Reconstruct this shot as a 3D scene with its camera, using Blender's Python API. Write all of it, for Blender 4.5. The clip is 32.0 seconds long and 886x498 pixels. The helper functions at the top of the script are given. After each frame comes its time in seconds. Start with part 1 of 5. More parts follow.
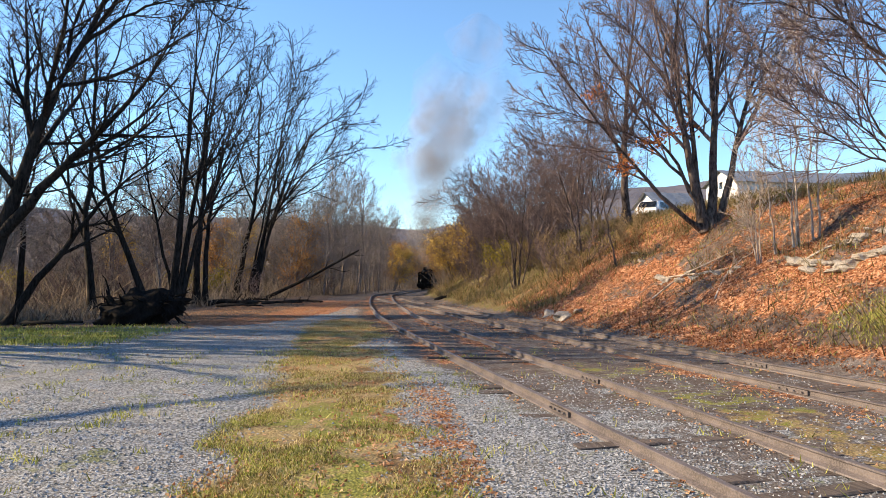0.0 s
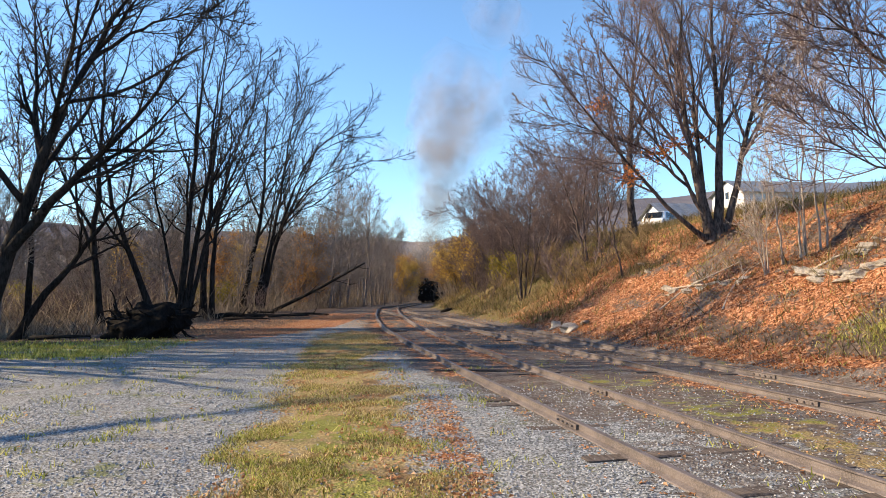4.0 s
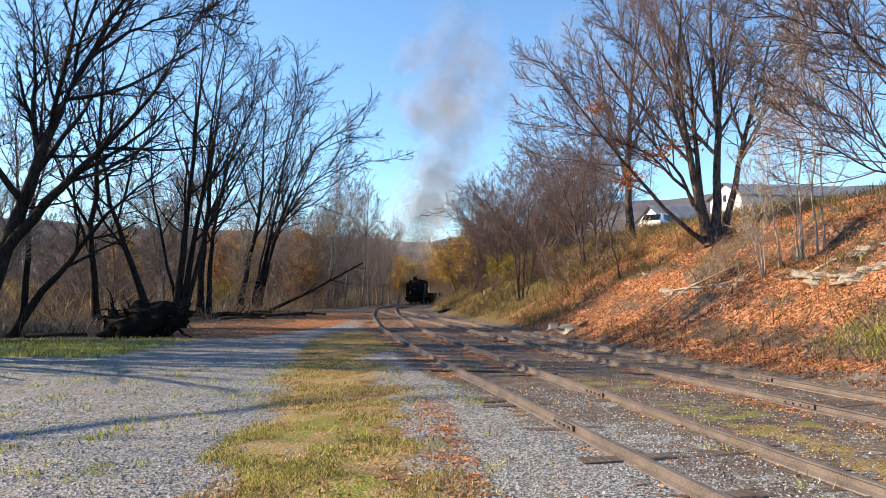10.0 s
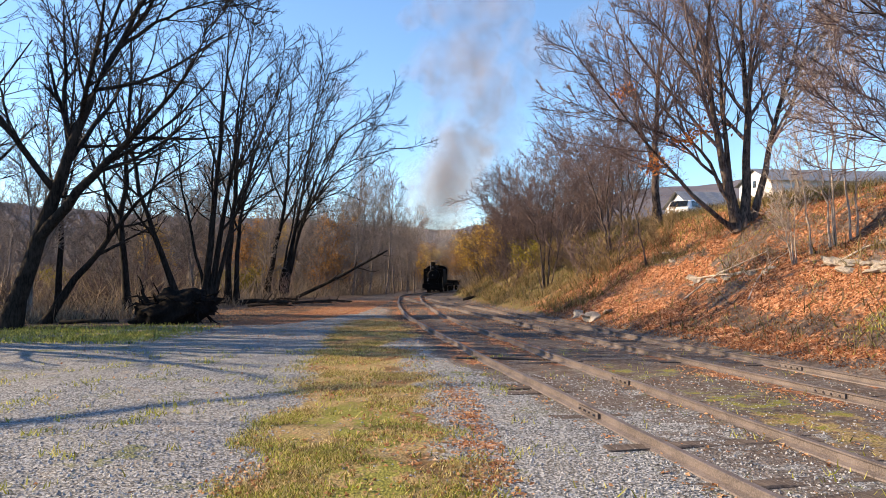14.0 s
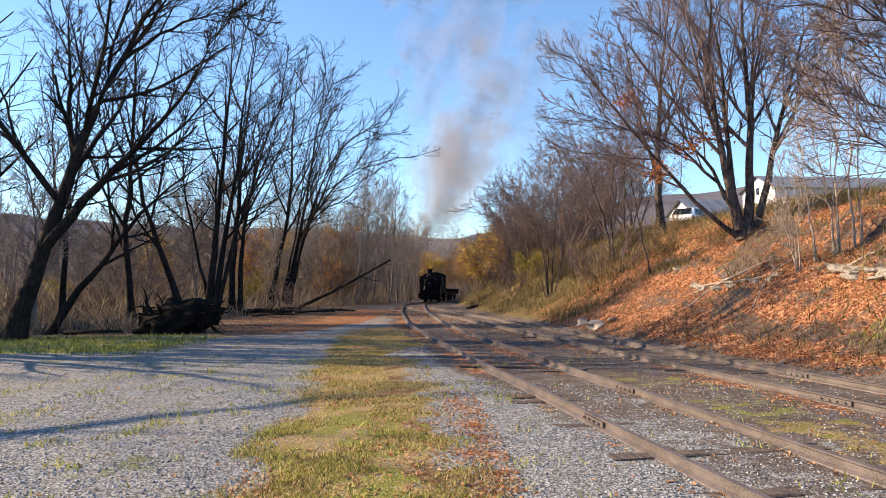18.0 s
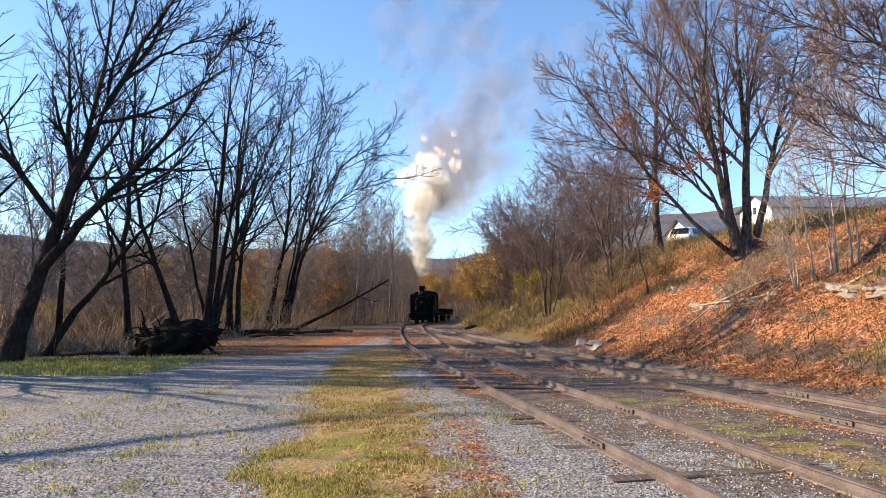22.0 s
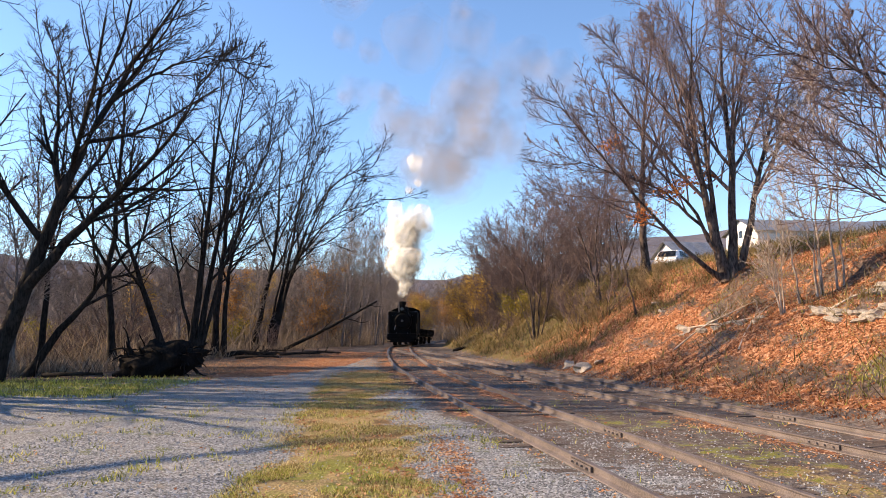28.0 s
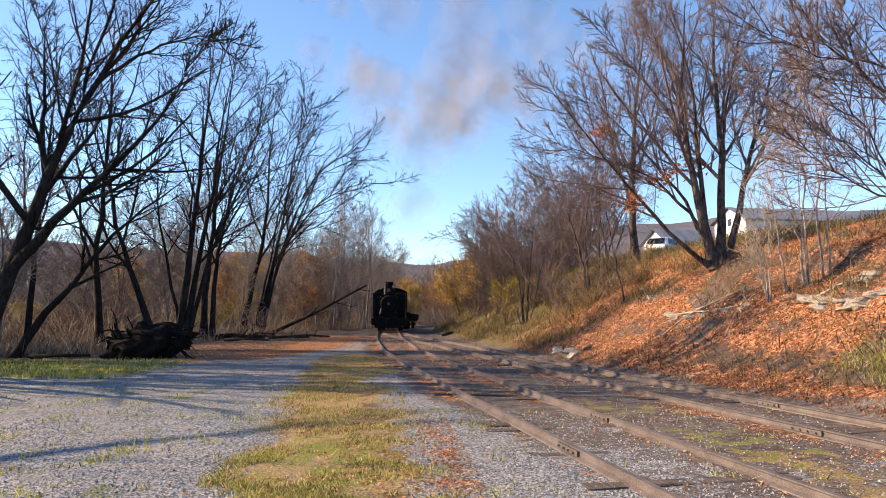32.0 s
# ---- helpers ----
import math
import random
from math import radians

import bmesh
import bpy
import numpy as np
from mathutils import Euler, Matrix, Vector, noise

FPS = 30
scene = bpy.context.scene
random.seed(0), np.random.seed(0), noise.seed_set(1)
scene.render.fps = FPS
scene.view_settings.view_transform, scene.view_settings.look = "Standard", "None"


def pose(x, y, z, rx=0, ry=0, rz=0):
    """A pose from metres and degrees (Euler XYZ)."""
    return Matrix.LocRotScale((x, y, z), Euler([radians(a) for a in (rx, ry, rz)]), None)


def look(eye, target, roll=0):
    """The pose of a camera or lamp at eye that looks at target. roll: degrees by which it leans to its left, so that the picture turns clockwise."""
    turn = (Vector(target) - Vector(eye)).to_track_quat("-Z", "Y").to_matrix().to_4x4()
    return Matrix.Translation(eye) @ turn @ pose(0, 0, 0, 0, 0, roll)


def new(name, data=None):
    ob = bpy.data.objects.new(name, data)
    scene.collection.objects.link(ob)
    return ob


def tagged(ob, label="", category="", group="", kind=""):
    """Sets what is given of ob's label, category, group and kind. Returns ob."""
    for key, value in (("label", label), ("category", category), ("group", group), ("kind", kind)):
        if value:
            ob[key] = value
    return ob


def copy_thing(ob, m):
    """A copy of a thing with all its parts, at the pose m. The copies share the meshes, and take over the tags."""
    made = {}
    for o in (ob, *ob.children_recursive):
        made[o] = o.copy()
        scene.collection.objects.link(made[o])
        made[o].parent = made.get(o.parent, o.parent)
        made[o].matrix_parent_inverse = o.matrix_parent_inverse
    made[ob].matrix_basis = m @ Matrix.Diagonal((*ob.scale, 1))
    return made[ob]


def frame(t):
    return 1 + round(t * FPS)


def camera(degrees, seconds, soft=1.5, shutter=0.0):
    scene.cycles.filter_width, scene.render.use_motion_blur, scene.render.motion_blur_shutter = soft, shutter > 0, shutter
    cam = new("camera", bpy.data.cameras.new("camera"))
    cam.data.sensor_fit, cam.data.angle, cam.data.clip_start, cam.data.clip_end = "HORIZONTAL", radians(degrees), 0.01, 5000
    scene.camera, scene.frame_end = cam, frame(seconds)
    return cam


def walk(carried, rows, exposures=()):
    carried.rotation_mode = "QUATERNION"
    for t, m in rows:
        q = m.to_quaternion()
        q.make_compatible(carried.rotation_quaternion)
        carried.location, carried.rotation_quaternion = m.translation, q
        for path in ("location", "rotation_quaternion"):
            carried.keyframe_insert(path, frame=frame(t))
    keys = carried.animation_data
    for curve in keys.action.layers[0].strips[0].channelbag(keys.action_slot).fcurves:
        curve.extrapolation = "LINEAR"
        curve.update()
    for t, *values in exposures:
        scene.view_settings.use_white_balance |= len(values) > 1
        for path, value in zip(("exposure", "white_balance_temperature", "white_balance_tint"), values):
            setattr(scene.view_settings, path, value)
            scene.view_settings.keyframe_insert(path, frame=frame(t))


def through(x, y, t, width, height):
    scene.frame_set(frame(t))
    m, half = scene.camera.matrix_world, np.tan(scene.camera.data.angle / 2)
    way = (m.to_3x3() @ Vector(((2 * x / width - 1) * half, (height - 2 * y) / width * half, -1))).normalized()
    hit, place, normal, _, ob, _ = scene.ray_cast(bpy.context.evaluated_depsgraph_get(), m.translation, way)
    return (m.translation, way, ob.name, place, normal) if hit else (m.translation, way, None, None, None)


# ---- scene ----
# The camera: hand-held at one place, it only turns.
CAM_AT = (0.0, 0.0, 1.75)
cam = camera(66.0, 32.0, soft=0.9)
# Seconds, stops, kelvin and tint: the picture warms a little as it goes on.
BALANCE = [(0.0, 1.17, 6850, 8), (11.0, 1.17, 6850, 8), (14.0, 1.17, 7050, 12), (20.0, 1.16, 6950, 12), (23.0, 1.17, 7050, 14), (28.0, 1.17, 7150, 16), (32.0, 1.17, 7150, 16)]
PATH = [
    (0, 92.06, -0.07, -0.02), (0.5, 92.51, -0.07, 0.34), (1, 92.91, 0.18, 0.51), (1.5, 93.07, 0.49, 0.6), (2, 93.32, 0.77, 0.66),
    (2.5, 93.12, 0.12, 0.68), (4.5, 93.08, 0.28, 0.45), (5, 93.82, -0.51, 0.16), (5.5, 93.78, -0.32, 0.58), (6, 94.08, -0.06, 0.09),
    (6.5, 93.31, -0.13, -0.01), (7, 93.45, -0.15, -0.37), (7.5, 92.82, 0.04, 0.24), (8, 92.94, -0.3, -0.2), (8.5, 93.12, -0.07, 0.04),
    (9, 93.16, 0.02, -0.01), (9.5, 93.27, 0.18, 0.25), (10, 93.13, -0.13, 0.29), (10.5, 93.06, 0.05, 0.59), (11, 92.83, 0.05, 0.95),
    (11.5, 93.68, 0.15, 1.09), (12, 93.92, 0.4, 1.8), (12.5, 93.46, -0.03, 1.83), (13, 92.93, -0.29, 1.84), (13.5, 92.77, 0.16, 2.14),
    (14, 92.07, -0.11, 2.36), (14.5, 92.37, 0.01, 1.6), (16.5, 92.97, 0.5, 2.02), (17, 93.01, 0.65, 2.03), (17.5, 93.26, 0.24, 2.44),
    (18, 92.81, 0.16, 2.65), (18.5, 92.68, -1.02, 1.28), (19, 92.67, -1.1, 1.67), (19.5, 93.18, -1.07, 2.36), (20, 93.69, -0.36, 3.46),
    (20.5, 94.06, 0.63, 3.08), (21, 93.98, 0.79, 2.74), (21.5, 93.49, 0.59, 2.81), (22, 94.5, 0.3, 2.5), (22.5, 94.81, 0.31, 2.42),
    (23, 93.93, -0.68, 2.88), (23.5, 93.83, -0.32, 4.06), (24, 94.68, 0.5, 1.75), (24.5, 94.64, -1, 0.63), (25, 94.25, -1.75, 0.89),
    (25.5, 95.2, -1.68, 2.81), (27.5, 98.05, 1.14, 1.44), (28, 96.3, 0.07, 1.51), (28.5, 95.35, -1.04, 0.79), (29, 95.33, -1.14, 0.81),
    (29.5, 95.02, -1.08, 0.87), (30, 94.52, -1.09, -0.01), (30.5, 94.54, -0.21, 0.45), (31, 94.77, -0.04, 0.36), (31.5, 95.1, -0.81, 0.32),
    (32, 95.03, -0.44, 0.61),
]

walk(cam, [(t, pose(*CAM_AT, rx, ry, rz)) for t, rx, ry, rz in PATH], BALANCE)

# Sun low from the left, a clear autumn sky.
SUN_AZ, SUN_EL = radians(-86), radians(28)
sun_way = Vector((math.sin(SUN_AZ) * math.cos(SUN_EL), math.cos(SUN_AZ) * math.cos(SUN_EL), math.sin(SUN_EL)))
world = bpy.data.worlds.new("sky")
scene.world = world
world.use_nodes = True
wn, wl = world.node_tree.nodes, world.node_tree.links
sky = wn.new("ShaderNodeTexSky")
sky.sky_type, sky.sun_disc = "NISHITA", False
sky.sun_elevation, sky.sun_rotation = SUN_EL, SUN_AZ % (2 * math.pi)
sky.altitude, sky.air_density, sky.dust_density, sky.ozone_density = 700, 1.0, 0.0, 4.2
clear = wn.new("ShaderNodeMix")
clear.data_type, clear.blend_type = "RGBA", "MULTIPLY"
clear.inputs["Factor"].default_value, clear.inputs[7].default_value = 1.0, (0.90, 1.0, 1.03, 1)
wl.new(sky.outputs["Color"], clear.inputs[6])
wl.new(clear.outputs[2], wn["Background"].inputs["Color"])
wn["Background"].inputs["Strength"].default_value = 0.125
sun = new("sun", bpy.data.lights.new("sun", "SUN"))
sun.data.energy, sun.data.angle, sun.data.color = 5.0, radians(0.5), (1.0, 0.78, 0.54)
sun.matrix_world = look(sun_way * 200, (0, 0, 0))

RNG = np.random.default_rng(7)


# ---- materials ----
class Nodes:
    """Short hand for a material's node tree."""

    def __init__(self, name):
        self.m = bpy.data.materials.new(name)
        self.m.use_nodes = True
        self.t = self.m.node_tree
        self.bsdf = self.t.nodes["Principled BSDF"]
        self.co = self.t.nodes.new("ShaderNodeTexCoord").outputs["Object"]

    def put(self, socket, value):
        if isinstance(value, bpy.types.NodeSocket):
            self.t.links.new(value, socket)
        elif isinstance(value, tuple) and len(value) == 3 and socket.type == "RGBA":
            socket.default_value = (*value, 1)
        else:
            socket.default_value = value

    def node(self, kind, out=0, **inputs):
        n = self.t.nodes.new(kind)
        for key, value in inputs.items():
            self.put(n.inputs[key.replace("_", " ")], value)
        return n.outputs[out]

    def noise(self, scale, detail=4.0, rough=0.6, co=None):
        return self.node("ShaderNodeTexNoise", 0, Vector=co or self.co, Scale=scale, Detail=detail, Roughness=rough)

    def voronoi(self, scale, out="Color", co=None):
        n = self.t.nodes.new("ShaderNodeTexVoronoi")
        self.put(n.inputs["Vector"], co or self.co)
        n.inputs["Scale"].default_value = scale
        return n.outputs[out]

    def math(self, op, a, b=0.0, clamp=False):
        n = self.t.nodes.new("ShaderNodeMath")
        n.operation, n.use_clamp = op, clamp
        self.put(n.inputs[0], a)
        self.put(n.inputs[1], b)
        return n.outputs[0]

    def span(self, v, a, b, c=0.0, d=1.0):
        n = self.t.nodes.new("ShaderNodeMapRange")
        n.interpolation_type = "SMOOTHSTEP"
        for k, value in enumerate((v, a, b, c, d)):
            self.put(n.inputs[k], value)
        return n.outputs[0]

    def mix(self, f, a, b, blend="MIX"):
        n = self.t.nodes.new("ShaderNodeMix")
        n.data_type, n.blend_type = "RGBA", blend
        self.put(n.inputs["Factor"], f)
        self.put(n.inputs[6], a)
        self.put(n.inputs[7], b)
        return n.outputs[2]

    def ramp(self, f, *stops):
        n = self.t.nodes.new("ShaderNodeValToRGB")
        self.put(n.inputs[0], f)
        while len(n.color_ramp.elements) < len(stops):
            n.color_ramp.elements.new(0.5)
        for e, (p, c) in zip(n.color_ramp.elements, stops):
            e.position, e.color = p, (*c, 1)
        return n.outputs[0]

    def island(self):
        return self.t.nodes.new("ShaderNodeNewGeometry").outputs["Random Per Island"]

    def per_object(self):
        return self.t.nodes.new("ShaderNodeObjectInfo").outputs["Random"]

    def attribute(self, name):
        n = self.t.nodes.new("ShaderNodeAttribute")
        n.attribute_name = name
        s = self.t.nodes.new("ShaderNodeSeparateColor")
        self.t.links.new(n.outputs["Color"], s.inputs[0])
        return s.outputs

    def done(self, colour, rough=0.85, metal=0.0, bump=None, strength=0.4, distance=0.02, spec=0.3):
        self.put(self.bsdf.inputs["Base Color"], colour)
        self.put(self.bsdf.inputs["Roughness"], rough)
        self.put(self.bsdf.inputs["Metallic"], metal)
        self.put(self.bsdf.inputs["Specular IOR Level"], spec)
        if bump is not None:
            b = self.t.nodes.new("ShaderNodeBump")
            self.put(b.inputs["Height"], bump)
            b.inputs["Strength"].default_value, b.inputs["Distance"].default_value = strength, distance
            self.t.links.new(b.outputs[0], self.bsdf.inputs["Normal"])
        return self.m


def plain(name, dark, light, coarse=1.5, fine=30.0, rough=0.85, metal=0.0, strength=0.4, distance=0.02, spec=0.3):
    """A surface with stains at one scale and grain at another."""
    n = Nodes(name)
    c = n.mix(n.span(n.noise(coarse), 0.3, 0.7), dark, light)
    g = n.noise(fine)
    c = n.mix(0.55, c, n.mix(n.span(g, 0.3, 0.7), tuple(0.45 * v for v in dark), tuple(min(1, 1.3 * v) for v in light)))
    return n.done(c, rough, metal, g, strength, distance, spec)


def leafy(name, *colours, rough=0.8, thin=0.4):
    """Small leaves, each with its own tint; light shines through the thin ones."""
    n = Nodes(name)
    k = len(colours)
    c = n.ramp(n.island(), *[(i / (k - 1), c) for i, c in enumerate(colours)])
    m = n.done(c, rough, spec=0.15)
    if thin:
        t, mix = n.t.nodes.new("ShaderNodeBsdfTranslucent"), n.t.nodes.new("ShaderNodeMixShader")
        n.put(t.inputs["Color"], c)
        mix.inputs[0].default_value = thin
        n.t.links.new(n.bsdf.outputs[0], mix.inputs[1])
        n.t.links.new(t.outputs[0], mix.inputs[2])
        n.t.links.new(mix.outputs[0], n.t.nodes["Material Output"].inputs["Surface"])
    return m


def ground_material():
    n = Nodes("ground_cover")
    z1, z2 = n.attribute("cover"), n.attribute("soil")
    big, mid = n.noise(0.45, 5), n.noise(2.2, 6, 0.7)
    rag = n.math("ADD", n.math("MULTIPLY", n.math("SUBTRACT", big, 0.5), 1.5), n.math("MULTIPLY", n.math("SUBTRACT", mid, 0.5), 2.0))

    def zone(s):
        return n.span(n.math("ADD", s, n.math("MULTIPLY", rag, n.math("MINIMUM", n.math("MULTIPLY", s, 6.0), 1.0))), 0.38, 0.62)

    stones = n.voronoi(46.0)
    pebble = n.node("ShaderNodeSeparateColor", 0, Color=stones)
    gravel = n.ramp(pebble, (0.0, (0.03, 0.033, 0.035)), (0.5, (0.205, 0.22, 0.232)), (1.0, (0.47, 0.49, 0.51)))
    gravel = n.mix(n.span(big, 0.35, 0.7), gravel, n.mix(0.28, gravel, (0.34, 0.31, 0.26)))
    gravel = n.mix(n.span(n.noise(0.16, 3), 0.55, 0.75, 0.0, 0.3), gravel, (0.26, 0.27, 0.17))
    moss = n.ramp(n.noise(40.0, 4, 0.7), (0.3, (0.05, 0.06, 0.015)), (0.55, (0.19, 0.21, 0.07)), (0.8, (0.38, 0.37, 0.16)))
    gravel = n.mix(n.span(n.math("ADD", n.noise(1.3, 5, 0.65), n.math("MULTIPLY", n.noise(12.0, 3), 0.25)), 0.70, 0.80, 0.0, 0.75), gravel, moss)
    gravel = n.mix(n.span(n.noise(1.7, 5, 0.65), 0.58, 0.70, 0.0, 0.45), gravel, (0.40, 0.33, 0.24))
    blade = n.noise(28.0, 5, 0.75)
    dry = n.ramp(blade, (0.25, (0.06, 0.04, 0.018)), (0.5, (0.34, 0.25, 0.115)), (0.75, (0.62, 0.49, 0.27)))
    dry = n.mix(n.span(mid, 0.50, 0.68), dry, n.ramp(blade, (0.25, (0.06, 0.06, 0.02)), (0.55, (0.20, 0.19, 0.055)), (0.8, (0.40, 0.35, 0.14))))
    dry = n.mix(n.span(n.noise(1.1, 4), 0.50, 0.62, 0.0, 0.75), dry, n.ramp(blade, (0.3, (0.05, 0.028, 0.016)), (0.7, (0.22, 0.12, 0.065))))
    lush = n.ramp(blade, (0.25, (0.05, 0.052, 0.012)), (0.55, (0.25, 0.25, 0.06)), (0.8, (0.52, 0.47, 0.18)))
    leaf = n.node("ShaderNodeSeparateColor", 0, Color=n.voronoi(21.0))
    litter = n.ramp(leaf, (0.0, (0.05, 0.02, 0.012)), (0.3, (0.22, 0.085, 0.04)), (0.65, (0.36, 0.15, 0.07)), (1.0, (0.58, 0.35, 0.22)))
    soil = n.ramp(n.noise(9.0, 6, 0.7), (0.3, (0.035, 0.026, 0.022)), (0.55, (0.12, 0.088, 0.072)), (0.75, (0.30, 0.24, 0.205)))
    scrub = n.ramp(blade, (0.25, (0.03, 0.024, 0.012)), (0.5, (0.14, 0.105, 0.052)), (0.75, (0.30, 0.225, 0.12)))
    scrub = n.mix(n.span(mid, 0.48, 0.64), scrub, n.ramp(blade, (0.25, (0.022, 0.026, 0.008)), (0.5, (0.11, 0.115, 0.03)), (0.8, (0.26, 0.24, 0.08))))
    scrub = n.mix(n.span(big, 0.52, 0.66, 0.0, 0.8), scrub, n.ramp(blade, (0.3, (0.02, 0.013, 0.009)), (0.7, (0.14, 0.085, 0.05))))
    c = gravel
    c = n.mix(zone(z2[0]), c, n.mix(n.span(mid, 0.35, 0.75, 0.0, 0.6), soil, gravel))
    c = n.mix(zone(z2[1]), c, scrub)
    c = n.mix(zone(z1[0]), c, dry)
    c = n.mix(zone(z1[2]), c, lush)
    c = n.mix(zone(z1[1]), c, litter)
    c = n.mix(zone(z2[2]), c, soil)
    tall = n.math("ADD", n.voronoi(34.0, "Distance"), n.math("MULTIPLY", blade, 0.8))
    c = n.mix(1.0, c, (0.84, 0.84, 0.84), "MULTIPLY")
    return n.done(c, 0.95, 0.0, tall, 0.55, 0.03, 0.15)


def steel_material():
    n = Nodes("weathered_rail_steel")
    c = n.mix(n.span(n.noise(3.0), 0.3, 0.7), (0.066, 0.055, 0.052), (0.14, 0.118, 0.112))
    g = n.noise(60.0)
    c = n.mix(n.span(g, 0.35, 0.7, 0.0, 0.5), c, (0.25, 0.22, 0.21))
    return n.done(c, 0.6, 0.25, g, 0.3, 0.005, 0.4)


def wood_material(name, dark, light, along=1):
    n = Nodes(name)
    m = n.t.nodes.new("ShaderNodeMapping")
    n.t.links.new(n.co, m.inputs[0])
    m.inputs["Scale"].default_value = tuple(0.12 if k == along else 1.0 for k in range(3))
    g = n.noise(26.0, 6, 0.7, m.outputs[0])
    c = n.mix(n.span(g, 0.3, 0.7), dark, light)
    return n.done(n.mix(n.math("MULTIPLY", n.per_object(), 0.5), c, dark), 0.9, 0.0, g, 0.6, 0.02, 0.2)


def bark_material(name, dark, light):
    n = Nodes(name)
    m = n.t.nodes.new("ShaderNodeMapping")
    n.t.links.new(n.co, m.inputs[0])
    m.inputs["Scale"].default_value = (1.0, 1.0, 0.25)
    g = n.noise(14.0, 6, 0.7, m.outputs[0])
    c = n.mix(n.span(n.math("ADD", g, n.math("MULTIPLY", n.noise(1.1), 0.5)), 0.55, 0.95), dark, light)
    return n.done(c, 0.92, 0.0, g, 0.8, 0.03, 0.15)


GROUND = ground_material()
RAIL = steel_material()
TIE = wood_material("weathered_tie_wood", (0.05, 0.04, 0.035), (0.16, 0.13, 0.11), 0)
# Bark seen against the sun: its shade is put into this near-black colour.
BARK_BACKLIT = bark_material("backlit_bark", (0.006, 0.005, 0.0045), (0.038, 0.032, 0.028))
# Blacker than roots are: the stump's unlit side is in the colour.
PITCH = bark_material("backlit_black_roots", (0.003, 0.003, 0.003), (0.014, 0.011, 0.01))
BARK_MID = bark_material("grey_brown_bark", (0.022, 0.017, 0.015), (0.17, 0.132, 0.112))
BARK_RED = bark_material("reddish_twig_bark", (0.085, 0.062, 0.058), (0.25, 0.188, 0.175))
BARK_TAN = bark_material("dry_weed_stalks", (0.14, 0.10, 0.055), (0.40, 0.30, 0.17))
BARK_PALE = bark_material("pale_grey_bark", (0.20, 0.165, 0.14), (0.52, 0.45, 0.385))
# Paled bark: the sunlight on the far twigs is put into its colour.
BARK_FAR = bark_material("sunlit_far_bark", (0.085, 0.074, 0.069), (0.32, 0.275, 0.25))
LEAF_RUST = leafy("rust_leaves", (0.32, 0.09, 0.03), (0.55, 0.18, 0.05), (0.68, 0.32, 0.12), (0.42, 0.14, 0.05))
LEAF_FALLEN = leafy("fallen_leaves", (0.09, 0.038, 0.02), (0.30, 0.12, 0.052), (0.40, 0.18, 0.085), (0.58, 0.36, 0.22), (0.20, 0.07, 0.034))
LEAF_YELLOW = leafy("yellow_leaves", (0.24, 0.14, 0.04), (0.44, 0.29, 0.075), (0.58, 0.42, 0.12), (0.28, 0.17, 0.055))
LEAF_OCHRE = leafy("ochre_leaves", (0.20, 0.10, 0.04), (0.36, 0.19, 0.075), (0.46, 0.29, 0.11))
LEAF_OLIVE = leafy("olive_leaves", (0.10, 0.10, 0.02), (0.26, 0.22, 0.05), (0.36, 0.28, 0.06))
# Fallen leaves again, paler: the sun on them is in the colour.
LEAF_SUNLIT = leafy("sunlit_fallen_leaves", (0.22, 0.10, 0.05), (0.44, 0.23, 0.115), (0.62, 0.41, 0.25), (0.32, 0.14, 0.065))
GRASS_GREEN = leafy("green_grass_blades", (0.07, 0.085, 0.015), (0.32, 0.34, 0.065), (0.62, 0.58, 0.20))
GRASS_DRY = leafy("dry_grass_blades", (0.09, 0.062, 0.026), (0.36, 0.285, 0.115), (0.68, 0.57, 0.31))
FOREST_WEED = leafy("brown_weeds", (0.075, 0.061, 0.05), (0.21, 0.17, 0.132), (0.37, 0.30, 0.225), (0.12, 0.097, 0.075))
GRASS_BANK = leafy("dead_bank_grass", (0.03, 0.024, 0.012), (0.24, 0.17, 0.085), (0.40, 0.30, 0.17), (0.14, 0.135, 0.045), (0.06, 0.05, 0.02))
STONE = leafy("gravel_stones", (0.11, 0.118, 0.125), (0.26, 0.275, 0.29), (0.40, 0.42, 0.44), (0.22, 0.215, 0.205), thin=0.0)
ROCK = plain("pale_rock", (0.20, 0.175, 0.145), (0.46, 0.415, 0.355), 2.0, 14.0, 0.9, 0, 0.8, 0.05)
ROOTWOOD = plain("bleached_root_wood", (0.24, 0.19, 0.15), (0.50, 0.43, 0.36), 3.0, 30.0)
BLACK_IRON = plain("sooty_black_iron", (0.004, 0.004, 0.004), (0.010, 0.0095, 0.009), 2.0, 25.0, 0.75, 0.0, 0.2, 0.005, 0.12)
BRIGHT_STEEL = plain("worn_steel", (0.16, 0.16, 0.16), (0.34, 0.34, 0.34), 4.0, 60.0, 0.35, 0.9, 0.1, 0.002)
# Darker and rougher than the worn steel above.
DULL_STEEL = plain("dull_dark_steel", (0.05, 0.05, 0.05), (0.13, 0.13, 0.13), 4.0, 60.0, 0.5, 0.6, 0.1, 0.002)
LENS = plain("lamp_glass", (0.06, 0.06, 0.06), (0.12, 0.12, 0.11), 3.0, 20.0, 0.1, 0.0, 0.0, 0.001, 0.6)
CAR_PAINT = plain("white_car_paint", (0.74, 0.75, 0.77), (0.80, 0.81, 0.82), 1.0, 80.0, 0.25, 0.0, 0.02, 0.001, 0.5)
DARK_GLASS = plain("dark_window_glass", (0.01, 0.012, 0.015), (0.03, 0.035, 0.04), 0.7, 5.0, 0.06, 0.0, 0.0, 0.001, 0.6)
